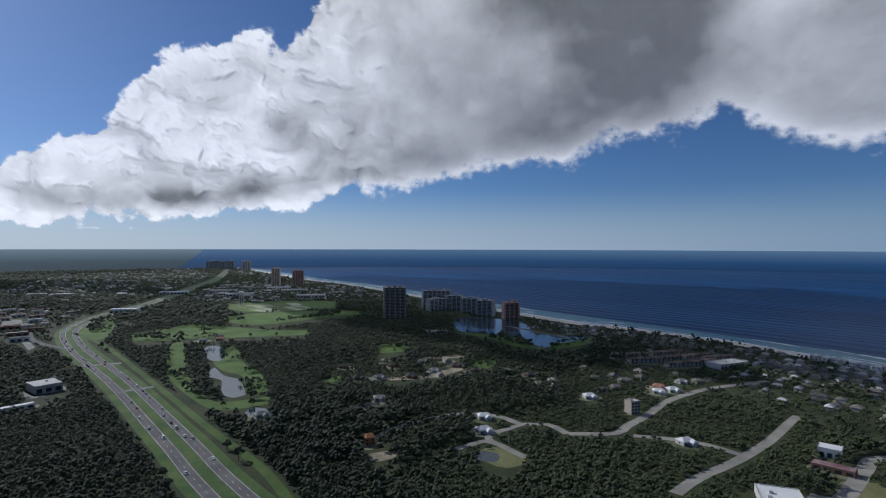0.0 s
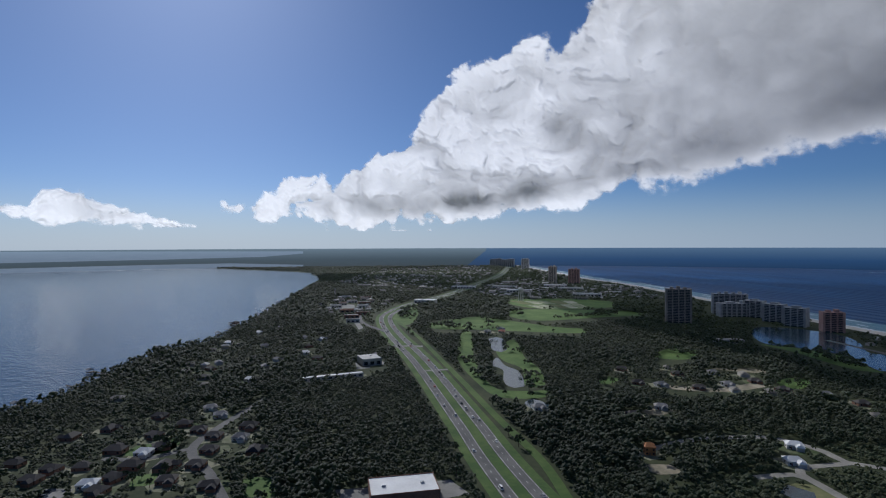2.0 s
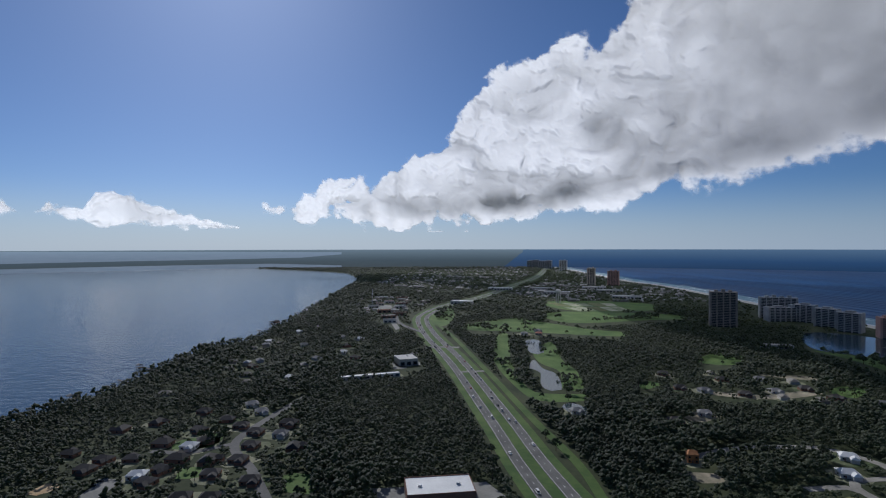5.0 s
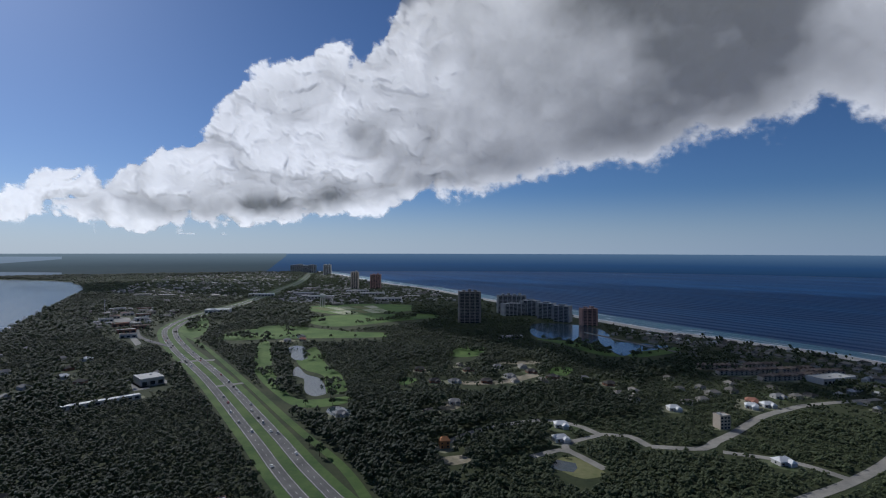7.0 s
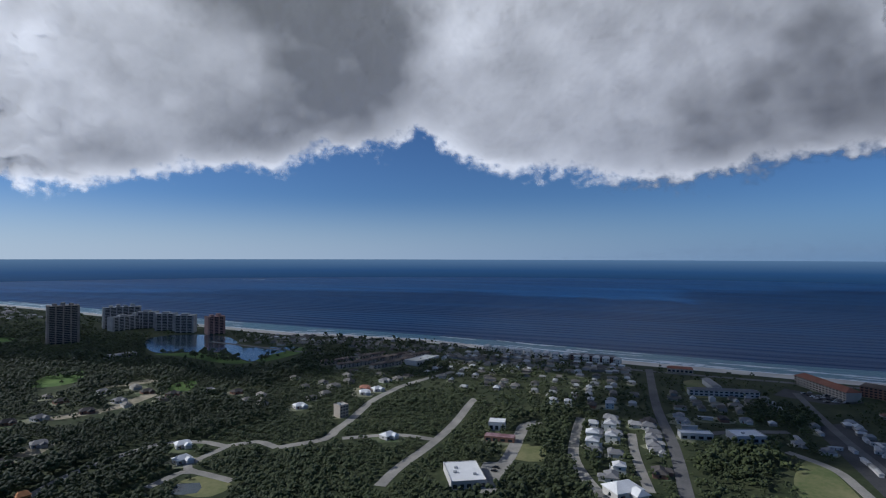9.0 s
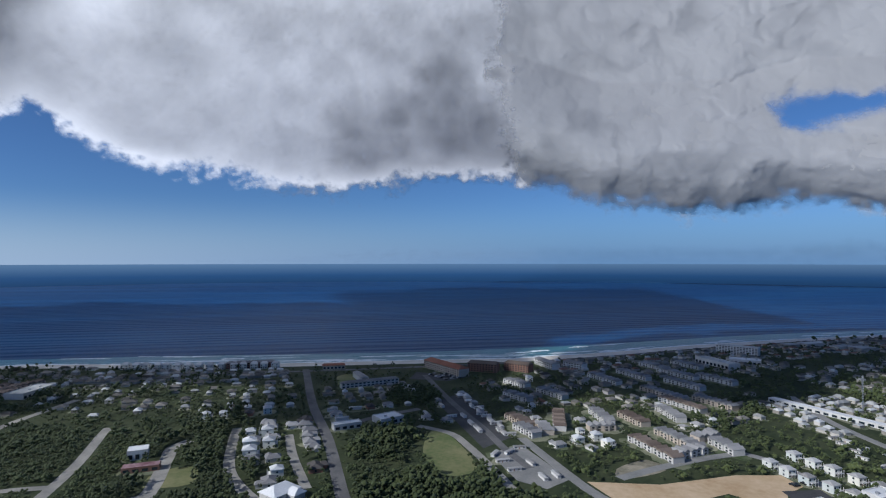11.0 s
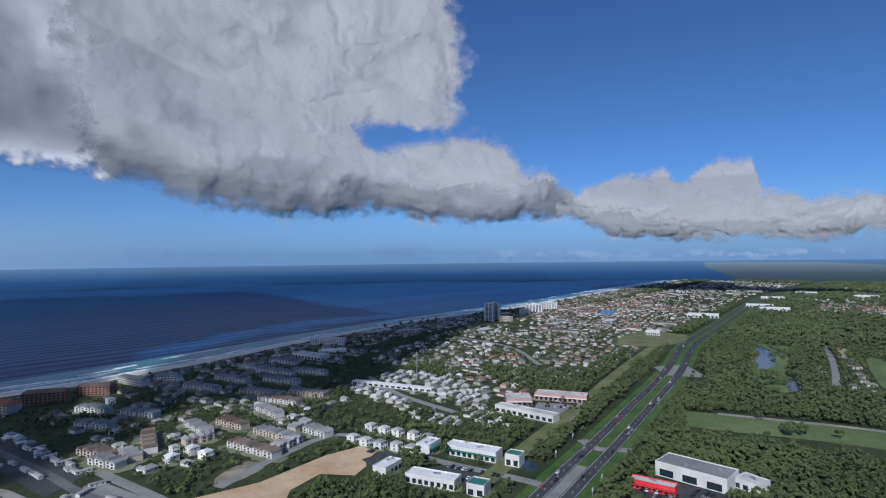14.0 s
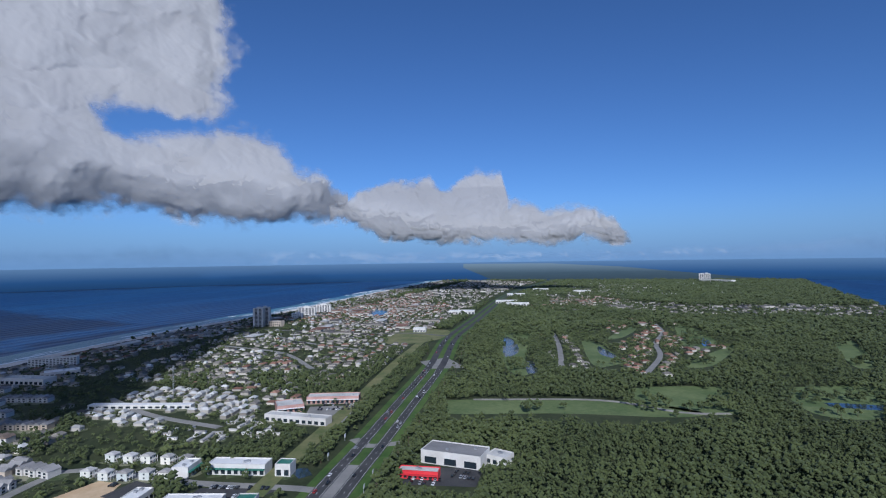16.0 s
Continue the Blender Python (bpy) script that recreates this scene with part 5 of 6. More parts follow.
for kind, x, y, turn in (("white", 36, 467, 8), ("white", 33, 433, 20), ("white", 144, 531, 8), ("white", 219, 549, -14), ("white", 183, 408, 20), 
                         ("white", -371, 236, 30), ("white", -352, 188, 40), ("dark", -398, 262, 10), ("dark", -378, 286, 40), ("dark", -356, 283, 30), ("dark", -372, 250, 60), ("dark", -335, 262, 30), ("dark", -320, 240, 30),
                         ("dark", -315, 215, 40), ("dark", -285, 222, 40), ("dark", -338, 186, 20), ("dark", -348, 202, 10), ("dark", -300, 185, 40), ("grey", -335, 290, 30), ("grey", -395, 320, 60), ("white", -470, 420, 30),
                         ("white", -520, 560, 30), ("dark", -93, 604, 20), ("grey", -71, 606, 40), ("dark", -35, 612, 10), ("grey", -10, 640, 30), ("dark", 16, 668, 20), ("dark", 39, 643, 50), ("grey", -61, 523, 15), ("dark", -79, 488, 30), ("grey", -158, 470, 40), ("grey", -25, 690, 20), ("dark", -60, 665, 30), ("red", -350, 850, 20), ("grey", -365, 880, 50), ("grey", -372, 840, 30), ("dark", -120, 660, 10), ("grey", 75, 640, 20), ("dark", 100, 620, 30), ("grey", -420, 330, 60), ("white", 236, 556, 10), ("grey", 260, 590, 20), ("red", 226, 566, -20)):
    put(HOUSES[kind], x, y, turn, 1.0, 11)
for k, (x, y) in enumerate(((-708, 653), (-712, 705), (-607, 570), (-549, 599), (-573, 653), (-570, 440), (-571, 461), (-552, 435), (-675, 563), (-651, 537), (-607, 651), (-839, 716), (-928, 876), (-500, 470), (-520, 510), (-480, 540))):
    put(HOUSES[("white", "far_pale", "far_grey", "far_dark")[k % 4]], x, y, 25 * k, 1.0, 13)
put(HOUSES["white"], 266, 238, -10, 1.75, 13)
orange = house(9, 9, 6.5, 2.6, ORANGE_WOOD, ORANGE_WOOD, "unfinished orange timber house in the trees")
put(orange, -55, 406, 20)
for x, y in ((453, -45), (442, -54), (432, -64), (479, -63), (467, -73), (458, -83), (424, -76), (414, -86), (435, -104), (446, -94)):
    put(HOUSES["cottage"], x, y, -48, 1.0, 7)
for x, y, a in ((394, 142, 0), (403, 133, -20), (416, 129, -60), (371, 119, -50), (366, 97, 40), (374, 90, 40), (383, 132, -50), (388, 112, 45)):
    put(HOUSES["trailer"], x, y, a, 0.8, 6)


FAR_SPOTS = {"mixed": [], "red": [], "white": []}


def zone(poly, gap_a, gap_b, turn, kinds, keep, seed, k=(0.85, 1.15), clear=9.0, on_lot=False):
    """Houses on a loose grid inside the outline, turned with the streets."""
    rng = np.random.RandomState(seed)
    q = np.array(poly, float)
    c, rad = q.mean(0), np.max(np.hypot(*(q - q.mean(0)).T))
    ca, sa_ = math.cos(radians(turn)), math.sin(radians(turn))
    U, W = np.meshgrid(np.arange(-rad, rad, gap_a), np.arange(-rad, rad, gap_b))
    U, W = U.ravel() + rng.uniform(-0.2, 0.2, U.size) * gap_a, W.ravel() + rng.uniform(-0.2, 0.2, W.size) * gap_b
    p = np.stack([c[0] + U * ca - W * sa_, c[1] + U * sa_ + W * ca], 1)
    ok = inside(p, poly) & (rng.rand(len(p)) < keep) & ~near_line(p, HIGHWAY, 48) & ~near_line(p, COAST_LINE, 42) & inside(p, LAND)
    for line, w in ROADS:
        ok &= ~near_line(p, line, w / 2 + (1 if on_lot else 7))
    for o in OPEN:
        ok &= on_lot | ~inside(p, o)
    for x, y, r in BUILT:
        ok &= np.hypot(p[:, 0] - x, p[:, 1] - y) > r + 5
    for x, y in p[ok]:
        if math.hypot(x, y) > 560:
            kind = kinds[rng.randint(len(kinds))]
            FAR_SPOTS["red" if "red" in kind else "white" if kind in ("trailer", "beach", "white") else "mixed"].append((x, y, turn + rng.choice([0, 90])))
            BUILT.append((x, y, 9 if y > 300 and x < 100 else 4.5))
            continue
        put(HOUSES[kinds[rng.randint(len(kinds))]], float(x), float(y), turn + rng.choice([0, 90, 180, 270]) + rng.uniform(-8, 8), rng.uniform(*k), clear)


zone([(351, 372), (413, 322), (297, 222), (253, 257)], 15, 16, 43, ["grey", "grey", "grey", "beach", "dark"], 0.95, 1, (0.95, 1.15), 7)
zone([(281, 568), (395, 691), (619, 512), (436, 353), (378, 400), (313, 510)], 19, 20, 43, ["beach", "beach", "grey", "far_dark", "white"], 0.62, 2, (0.8, 1.0))
zone([(380, 715), (560, 600), (640, 505), (615, 480), (520, 585), (360, 690)], 12, 14, 43, ["beach", "far_pale"], 0.85, 3, (0.75, 0.9), 6)
zone([(502, 391), (592, 318), (456, 245), (386, 301)], 17, 18, 43, ["grey", "trailer", "beach", "far_dark"], 0.75, 4, (0.8, 1.0))
zone([(516, 251), (570, 240), (440, 143), (404, 155)], 17, 8, 130, ["trailer"], 1.0, 5, (0.75, 0.9), 5, True)
zone([(470, 240), (500, 215), (430, 165), (410, 235)], 14, 16, 43, ["grey", "trailer"], 0.8, 6, (0.8, 1.0), 6)
zone([(-438, 184), (-473, 260), (-420, 365), (-293, 287), (-250, 217), (-355, 143)], 26, 26, 30, ["dark", "dark", "dark"], 0.6, 7)
zone([(-465, 256), (-540, 300), (-640, 450), (-700, 625), (-575, 542), (-475, 352)], 34, 34, 40, ["dark", "grey", "far_grey"], 0.4, 8)
zone([(626, -59), (724, -95), (696, -167), (516, -211), (450, -184), (482, -115)], 14, 9, 45, ["trailer"], 0.62, 9, (0.6, 0.8), 4)
zone([(565, -141), (728, -175), (1023, -420), (1180, -600), (1104, -918), (674, -450), (638, -371), (590, -283), (538, -232)], 17, 20, 45, ["far_grey", "far_pale", "far_grey", "far_dark", "beach", "red"], 0.85, 10, (0.75, 0.95), 7)
zone([(728, -175), (790, -90), (960, -200), (1180, -400), (1023, -420)], 18, 21, 45, ["far_grey", "beach", "far_dark"], 0.8, 11, (0.75, 0.95), 7)
zone([(1180, -600), (1240, -520), (1420, -720), (1620, -980), (1400, -1180), (1104, -918)], 18, 20, 45, ["far_grey", "beach", "far_red", "far_red", "far_grey"], 0.8, 12, (0.75, 0.95), 7)
zone([(542, -816), (640, -1113), (516, -937), (413, -949), (341, -643), (369, -589)], 20, 22, 60, ["far_red", "far_red", "far_pale"], 0.62, 13)
zone([(701, -801), (692, -867), (444, -607), (460, -563)], 20, 22, 45, ["far_red", "far_pale", "far_grey"], 0.8, 14)
zone([(420, 150), (520, 190), (640, 60), (700, -60), (600, -60), (500, 0), (430, 60)], 17, 18, 45, ["grey", "beach", "far_pale", "far_grey"], 0.8, 25, (0.7, 0.95), 7)
zone([(540, 200), (640, 260), (780, 110), (960, -60), (900, -140), (700, 40), (600, 110)], 19, 20, 45, ["far_grey", "far_dark", "far_pale"], 0.75, 26, (0.8, 1.0), 7)
zone([(600, 260), (660, 200), (560, 120), (520, 170)], 24, 24, 43, ["red", "far_dark", "grey"], 0.5, 15)
zone([(60, 590), (230, 700), (420, 560), (250, 555), (120, 545)], 24, 24, 20, ["far_dark", "dark", "far_grey"], 0.5, 16)
zone([(660, 60), (790, 20), (930, -130), (780, -80)], 26, 26, 43, ["far_grey", "far_dark", "far_pale"], 0.5, 17)
zone([(160, 1000), (240, 1040), (380, 850), (430, 740), (330, 720), (230, 800)], 30, 28, 30, ["far_grey", "far_dark", "far_pale"], 0.4, 18)
zone([(60, 690), (-100, 720), (-60, 620), (60, 600)], 34, 34, 20, ["far_dark", "far_grey"], 0.45, 19)


def coast_row(y0, y1, off, gap, kinds, keep, seed, single=700.0, k=0.95):
    """Houses in a row along the beach, between two places of the coast."""
    rng = np.random.RandomState(seed)
    l = np.array(offset_line(COAST_LINE, off))
    l = l[(l[:, 1] < y0) & (l[:, 1] > y1)]
    cum = np.concatenate([[0], np.cumsum(np.hypot(*np.diff(l, axis=0).T))])
    for s in np.arange(0, cum[-1] - 3, gap):
        x, y, x2, y2 = (np.interp(v, cum, l[:, c]) for v in (s + rng.uniform(-0.15, 0.15) * gap, s + gap) for c in (0, 1))
        if rng.rand() > keep or any(abs(x - bx) < r + 3 and abs(y - by) < r + 3 for bx, by, r in BUILT if r > 9) or any(inside(np.array([(x, y)]), o)[0] for o in OPEN):
            continue
        deg = math.degrees(math.atan2(y2 - y, x2 - x)) + rng.uniform(-5, 5)
        kind = kinds[rng.randint(len(kinds))]
        if math.hypot(x, y) > single:
            FAR_SPOTS[kind].append((x, y, deg))
            BUILT.append((x, y, 5))
        else:
            put(HOUSES[{"mixed": "far_grey", "white": "beach", "red": "far_red"}[kind]], float(x), float(y), deg, k, 6)


coast_row(715, 500, 27, 14.5, ["white"], 1.0, 69, 950.0, 1.2)
coast_row(690, 500, 50, 15, ["white"], 0.85, 70)
coast_row(1060, 715, 36, 20, ["mixed", "mixed", "white"], 0.6, 71)
coast_row(1060, 480, 66, 17, ["mixed", "white"], 0.7, 72)
coast_row(1000, 480, 88, 17, ["mixed", "mixed", "white"], 0.7, 73)
coast_row(960, 480, 112, 18, ["mixed"], 0.65, 74)
coast_row(190, -2500, 46, 19, ["mixed", "mixed", "white", "red"], 0.75, 75)
for k, off in enumerate((66, 86, 106, 128, 150)):
    coast_row(200, -2300, off, 17, ["mixed", "mixed", "mixed", "white", "red"] if off > 80 else ["mixed", "white"], 0.75, 76 + k)


def far_town(polys, gap, seed, label, turn=45.0, spots=(), roof=None, size=1.0):
    """Distant houses, too small to pick apart: one mesh of walls, one of roofs."""
    rng = np.random.RandomState(seed)
    spots = list(spots)
    for poly, keep in polys:
        q = np.array(poly, float)
        lo, hi = q.min(0), q.max(0)
        X, Y = np.meshgrid(np.arange(lo[0], hi[0], gap), np.arange(lo[1], hi[1], gap))
        p = np.stack([X.ravel(), Y.ravel()], 1) + rng.uniform(-0.4, 0.4, (X.size, 2)) * gap
        p = p[inside(p, poly) & inside(p, LAND) & (rng.rand(len(p)) < keep) & ~near_line(p, HIGHWAY, 50) & ~near_line(p, COAST_LINE, 45)]
        for o in OPEN:
            p = p[~inside(p, o)]
        spots += [(x, y, turn + rng.choice([0, 90]) + rng.uniform(-8, 8)) for x, y in p]
    BUILT.extend((x, y, 6) for x, y, _ in spots)
    W, WF, R, RF = [], [], [], []
    for x, y, deg in spots:
        big = rng.rand() < 0.05 and math.hypot(x, y) > 1100
        w, d, h = (rng.uniform(26, 50), rng.uniform(16, 24), 9) if big else (rng.uniform(8, 13) * size, rng.uniform(6.5, 9.5) * size, rng.uniform(3.6, 6.0))
        a = radians(deg)
        ca, sn = math.cos(a) / 2, math.sin(a) / 2
        at = lambda px, py, z: (x + px * ca - py * sn, y + px * sn + py * ca, GROUND + z)
        b, r = len(W), len(R)
        W += [at(px, py, z) for z in (0, h * 0.62) for px, py in ((-w, -d), (w, -d), (w, d), (-w, d))]
        WF += [(b + i, b + (i + 1) % 4, b + 4 + (i + 1) % 4) for i in range(4)] + [(b + i, b + 4 + (i + 1) % 4, b + 4 + i) for i in range(4)]
        o = 1.1
        R += [at(px * o, py * o, h * 0.6) for px, py in ((-w, -d), (w, -d), (w, d), (-w, d))] + [at(-w * 0.5, 0, h * (0.7 if big else 1)), at(w * 0.5, 0, h * (0.7 if big else 1))]
        RF += [(r, r + 1, r + 5), (r, r + 5, r + 4), (r + 2, r + 3, r + 4), (r + 2, r + 4, r + 5), (r + 1, r + 2, r + 5), (r + 3, r, r + 4)]
    tagged(mesh_np("far_walls", W, WF, FAR_WALL), "pale walls of " + label, "far houses", kind="stuff")
    return tagged(mesh_np("far_roofs", R, RF, roof or TOWN), "pale and brown roofs of " + label, "far houses", kind="stuff")


FAR_WALL = varied("far house walls", (0.20, 0.18, 0.15), (0.58, 0.55, 0.50), 0.02, 0.85, 0.1, vary="island")
TOWN = varied("far roofs", (0.06, 0.05, 0.045), (0.58, 0.56, 0.53), 0.02, 0.85, 0.1, vary="island")
TOWN_RED = varied("far terracotta roofs", (0.13, 0.065, 0.045), (0.32, 0.19, 0.14), 0.02, 0.85, 0.1, vary="island")
TOWN_TAN = varied("far shingle roofs", (0.05, 0.048, 0.045), (0.27, 0.25, 0.22), 0.02, 0.85, 0.1, vary="island")
TOWN_WHITE = varied("far white roofs", (0.22, 0.22, 0.21), (0.62, 0.62, 0.60), 0.02, 0.8, 0.1, vary="island")
far_town([([(-1010, 1149), (-980, 1281), (-700, 1230), (-700, 1000), (-800, 900)], 0.45), ([(-830, 1552), (-792, 2062), (-300, 1950), (-180, 1600), (-520, 1354)], 0.6),
          ([(-940, 1361), (-830, 1552), (-932, 2424), (-1600, 3475), (-1931, 2793), (-1409, 1674)], 0.3), ([(-420, 2150), (-560, 2330), (-1300, 3500), (-1100, 2400), (-850, 2100)], 0.5)], 28, 21,
         "the far eastern town", 15)
COASTAL = [(1180, -600), (1240, -520), (1420, -720), (1620, -980), (2000, -1400), (1850, -1450), (1400, -1000)]
far_town([([(1104, -918), (1400, -1180), (1620, -980), (2500, -2150), (2900, -2600), (2238, -2593), (1600, -1690)], 0.6), ([(1117, -1241), (1036, -1596), (729, -1720), (409, -1800), (354, -1627), (691, -1309), (933, -1079)], 0.35),
          ([(1117, -1241), (1036, -1596), (1600, -2900), (2200, -2700), (1600, -1800)], 0.35), ([(796, -1606), (533, -1840), (413, -1947), (321, -1507), (538, -1470), (686, -1466)], 0.6), ([(1478, -1733), (1078, -1664), (796, -1606), (660, -1293), (830, -1333), (1114, -1323)], 0.4)], 27, 22, "the far western town", spots=FAR_SPOTS["mixed"], roof=TOWN_TAN)
far_town([(COASTAL, 0.55), ([(1355, -1498), (1158, -1763), (915, -1416), (1083, -1174)], 0.4), ([(762, -1118), (634, -1224), (465, -912), (485, -747), (637, -918)], 0.4)], 24, 23, "the terracotta homes", spots=FAR_SPOTS["red"], roof=TOWN_RED)
far_town([([(1620, -980), (2000, -1500), (2800, -2500), (2700, -2600), (1900, -1600)], 0.4), ([(1050, -350), (1230, -520), (1180, -640), (980, -430)], 0.5), ([(2276, -2125), (1998, -2940), (1250, -2873), (935, -2147), (1439, -1476)], 0.16)], 26, 24, "the white homes", spots=FAR_SPOTS["white"], roof=TOWN_WHITE, size=0.75)

# ---- yards round the houses ----
YARD = varied("yards", (0.045, 0.075, 0.022), (0.30, 0.29, 0.20), 0.05, 0.95, 0.3, vary="island")


def yards():
    rng = np.random.RandomState(61)
    V, F = [], []
    for k, (x, y, r) in enumerate(BUILT):
        if r > 11.5 or not 230 < math.hypot(x, y) < 1500:
            continue
        b, n = len(V), 9
        for i in range(n):
            a = 6.2832 * i / n
            q = r * rng.uniform(0.9, 1.5)
            V.append((x + math.cos(a) * q, y + math.sin(a) * q, GROUND + 0.03 + 0.0012 * (k % 40)))
        F += [(b, b + i, b + i + 1) for i in range(1, n - 1)]
    return tagged(mesh_np("yards", V, F, YARD), "patchy lawns and sandy drives round the houses", "yards", kind="stuff")


yards()

# ---- woods ----
def tree_shape(seed, clumps, tall, wide):
    """Corners and faces of a crown made of many jagged clumps."""
    rng = np.random.RandomState(seed)
    octa = np.array([(1, 0, 0), (0, 1, 0), (-1, 0, 0), (0, -1, 0), (0, 0, 1), (0, 0, -1)], float)
    of = np.array([(0, 1, 4), (1, 2, 4), (2, 3, 4), (3, 0, 4), (1, 0, 5), (3, 2, 5)])
    v, f = [], []
    for i in range(clumps):
        a, up = rng.uniform(0, 6.28), rng.uniform(0.0, 1.0)
        d = wide * 0.72 * math.sqrt(1 - up * up) * rng.uniform(0.7, 1.1)
        c = np.array([math.cos(a) * d, math.sin(a) * d, tall * (0.45 + 0.45 * up)])
        size = wide * rng.uniform(0.24, 0.46) * (3.2 / math.sqrt(clumps)) ** 0.6 * np.array([1, 1, 0.88])
        tw = rng.uniform(0, 6.28)
        o = octa * rng.uniform(0.7, 1.25, (6, 1)) * size
        o = np.stack([o[:, 0] * math.cos(tw) - o[:, 1] * math.sin(tw), o[:, 0] * math.sin(tw) + o[:, 1] * math.cos(tw), o[:, 2] + 0.3 * o[:, 0]], 1)
        f.append(of + 6 * i)
        v.append(o + c)
    return np.concatenate(v), np.concatenate(f)


def scatter(shapes, spots, sizes, turns, z=GROUND):
    V, F, base = [], [], 0
    for k, (v, f) in enumerate(shapes):
        pick = np.arange(len(spots)) % len(shapes) == k
        p, s, a = spots[pick], sizes[pick], turns[pick]
        c, sn = np.cos(a)[:, None], np.sin(a)[:, None]
        x = (v[None, :, 0] * c - v[None, :, 1] * sn) * s[:, None] + p[:, :1]
        y = (v[None, :, 0] * sn + v[None, :, 1] * c) * s[:, None] + p[:, 1:2]
        zz = v[None, :, 2] * s[:, None] + z + 0 * x
        V.append(np.stack([x, y, zz], -1).reshape(-1, 3))
        F.append((f[None] + (np.arange(len(p)) * len(v))[:, None, None] + base).reshape(-1, 3))
        base += len(p) * len(v)
    return np.concatenate(V), np.concatenate(F)


def spots_between(r0, r1, gap, seed):
    rng = np.random.RandomState(seed)
    g = np.arange(-r1, r1, gap)
    X, Y = np.meshgrid(g, g)
    p = np.stack([X.ravel(), Y.ravel()], 1) + rng.uniform(-0.48, 0.48, (X.size, 2)) * gap
    r = np.hypot(p[:, 0], p[:, 1])
    az = np.degrees(np.arctan2(-p[:, 0], p[:, 1]))
    seen = (az < 82) & (az > -174) & (r > 260) | (r < 620) & (lattice(np.floor(p[:, 0]), np.floor(p[:, 1]), 3) < 0.12)
    p = p[(r >= r0) & (r < r1) & seen]
    return p[inside(p, LAND)]


TOWNSHIP = [([(1478, -1733), (1078, -1664), (796, -1606), (533, -1840), (413, -1947), (321, -1507), (538, -1470), (660, -1293), (1114, -1323)], 0.45),
            ([(300, 560), (640, 500), (1010, 0), (1600, -900), (1250, -1150), (700, -430), (480, -190), (420, -90), (330, 20), (330, 120), (230, 200), (320, 380), (280, 540)], 0.28),
            ([(-438, 184), (-473, 260), (-420, 365), (-293, 287), (-250, 217), (-355, 143)], 0.7), ([(700, -880), (640, -1113), (400, -960), (330, -620), (460, -560)], 0.55),
            ([(-830, 1552), (-792, 2062), (-560, 2330), (-1300, 3500), (-227, 1900), (-156, 1400), (-520, 1354)], 0.35), ([(-940, 1361), (-830, 1552), (-932, 2424), (-1600, 3475), (-1931, 2793), (-1409, 1674)], 0.6), ([(-1010, 1149), (-980, 1281), (-558, 1022), (-543, 721), (-694, 825)], 0.5),
            ([(1104, -918), (1620, -980), (2900, -2600), (2238, -2593)], 0.2), ([(60, 590), (230, 700), (420, 560), (250, 555), (120, 545)], 0.7)]
WOODED = [[(440, -130), (520, -215), (480, -205), (415, -160), (375, -150), (380, -135)], [(590, 240), (560, 190), (505, 150), (530, 130), (620, 190)], [(610, -60), (660, -30), (560, 20), (520, -10)],
          [(700, -230), (640, -370), (560, -300), (540, -262), (590, -230)], [(330, 120), (380, 125), (300, 210), (262, 190)], [(330, 330), (420, 420), (380, 440), (270, 330), (240, 280), (280, 270)],
          [(470, 290), (560, 330), (600, 300), (520, 235)], [(340, 5), (385, -20), (395, -45), (360, -70), (325, -50)], [(700, -140), (750, -180), (690, -215), (650, -180)], [(345, 235), (400, 260), (420, 225), (350, 200)]]
SCRUB = [(-40, 340), (60, 480), (200, 560), (340, 520), (300, 400), (150, 280), (20, 270)]


def cleared(p, reach=1.0):
    rng = np.random.RandomState(len(p))
    out = near_line(p, HIGHWAY, 26) | near_line(p * 1.03, HIGHWAY, 20) | near_line(p * 1.055, HIGHWAY, 14) | near_line(p, COAST_LINE, 40)
    for line, w in ROADS:
        out |= near_line(p, line, w / 2 + 2.0 * reach) | near_line(p * 1.025, line, w / 2)
    for poly in OPEN:
        # nor where a crown would stand between the open ground and its near side
        out |= inside(p, poly) | inside(p * 1.03, poly) | inside(p * 1.06, poly) | (np.hypot(p[:, 0], p[:, 1]) > 480) & inside(p * 1.085, poly)
    green = np.zeros(len(p), bool)
    for poly in WOODED:
        green |= inside(p, poly)
    roll = rng.rand(len(p))
    for poly, keep in TOWNSHIP:
        out |= inside(p, poly) & (roll > keep) & ~green
    out |= near_line(p, COAST_LINE, 165) & (roll > 0.22)
    for x, y, r in BUILT:
        out |= (np.abs(p[:, 0] - x) < r) & (np.abs(p[:, 1] - y) < r) | (r > 7.5) & (np.abs(p[:, 0] * 1.035 - x) < r * 0.8) & (np.abs(p[:, 1] * 1.035 - y) < r * 0.8)
    return out


def plant(name, p, clumps, tall, wide, mat, label, k=1.0, seed=0):
    rng = np.random.RandomState(seed)
    shapes = [tree_shape(s + clumps * 10 + seed, clumps, tall, wide) for s in range(7)]
    size = np.clip(np.exp(rng.normal(-0.05, 0.28, len(p))), 0.5, 1.5) * (0.55 + 0.8 * fbm(p[:, 0] * 0.012, p[:, 1] * 0.012, 3, 5)) * k
    v, f = scatter(shapes, p, size, rng.uniform(0, 6.28, len(p)))
    tagged(mesh_np(name, v, f, mat, True), label, "trees", kind="stuff")


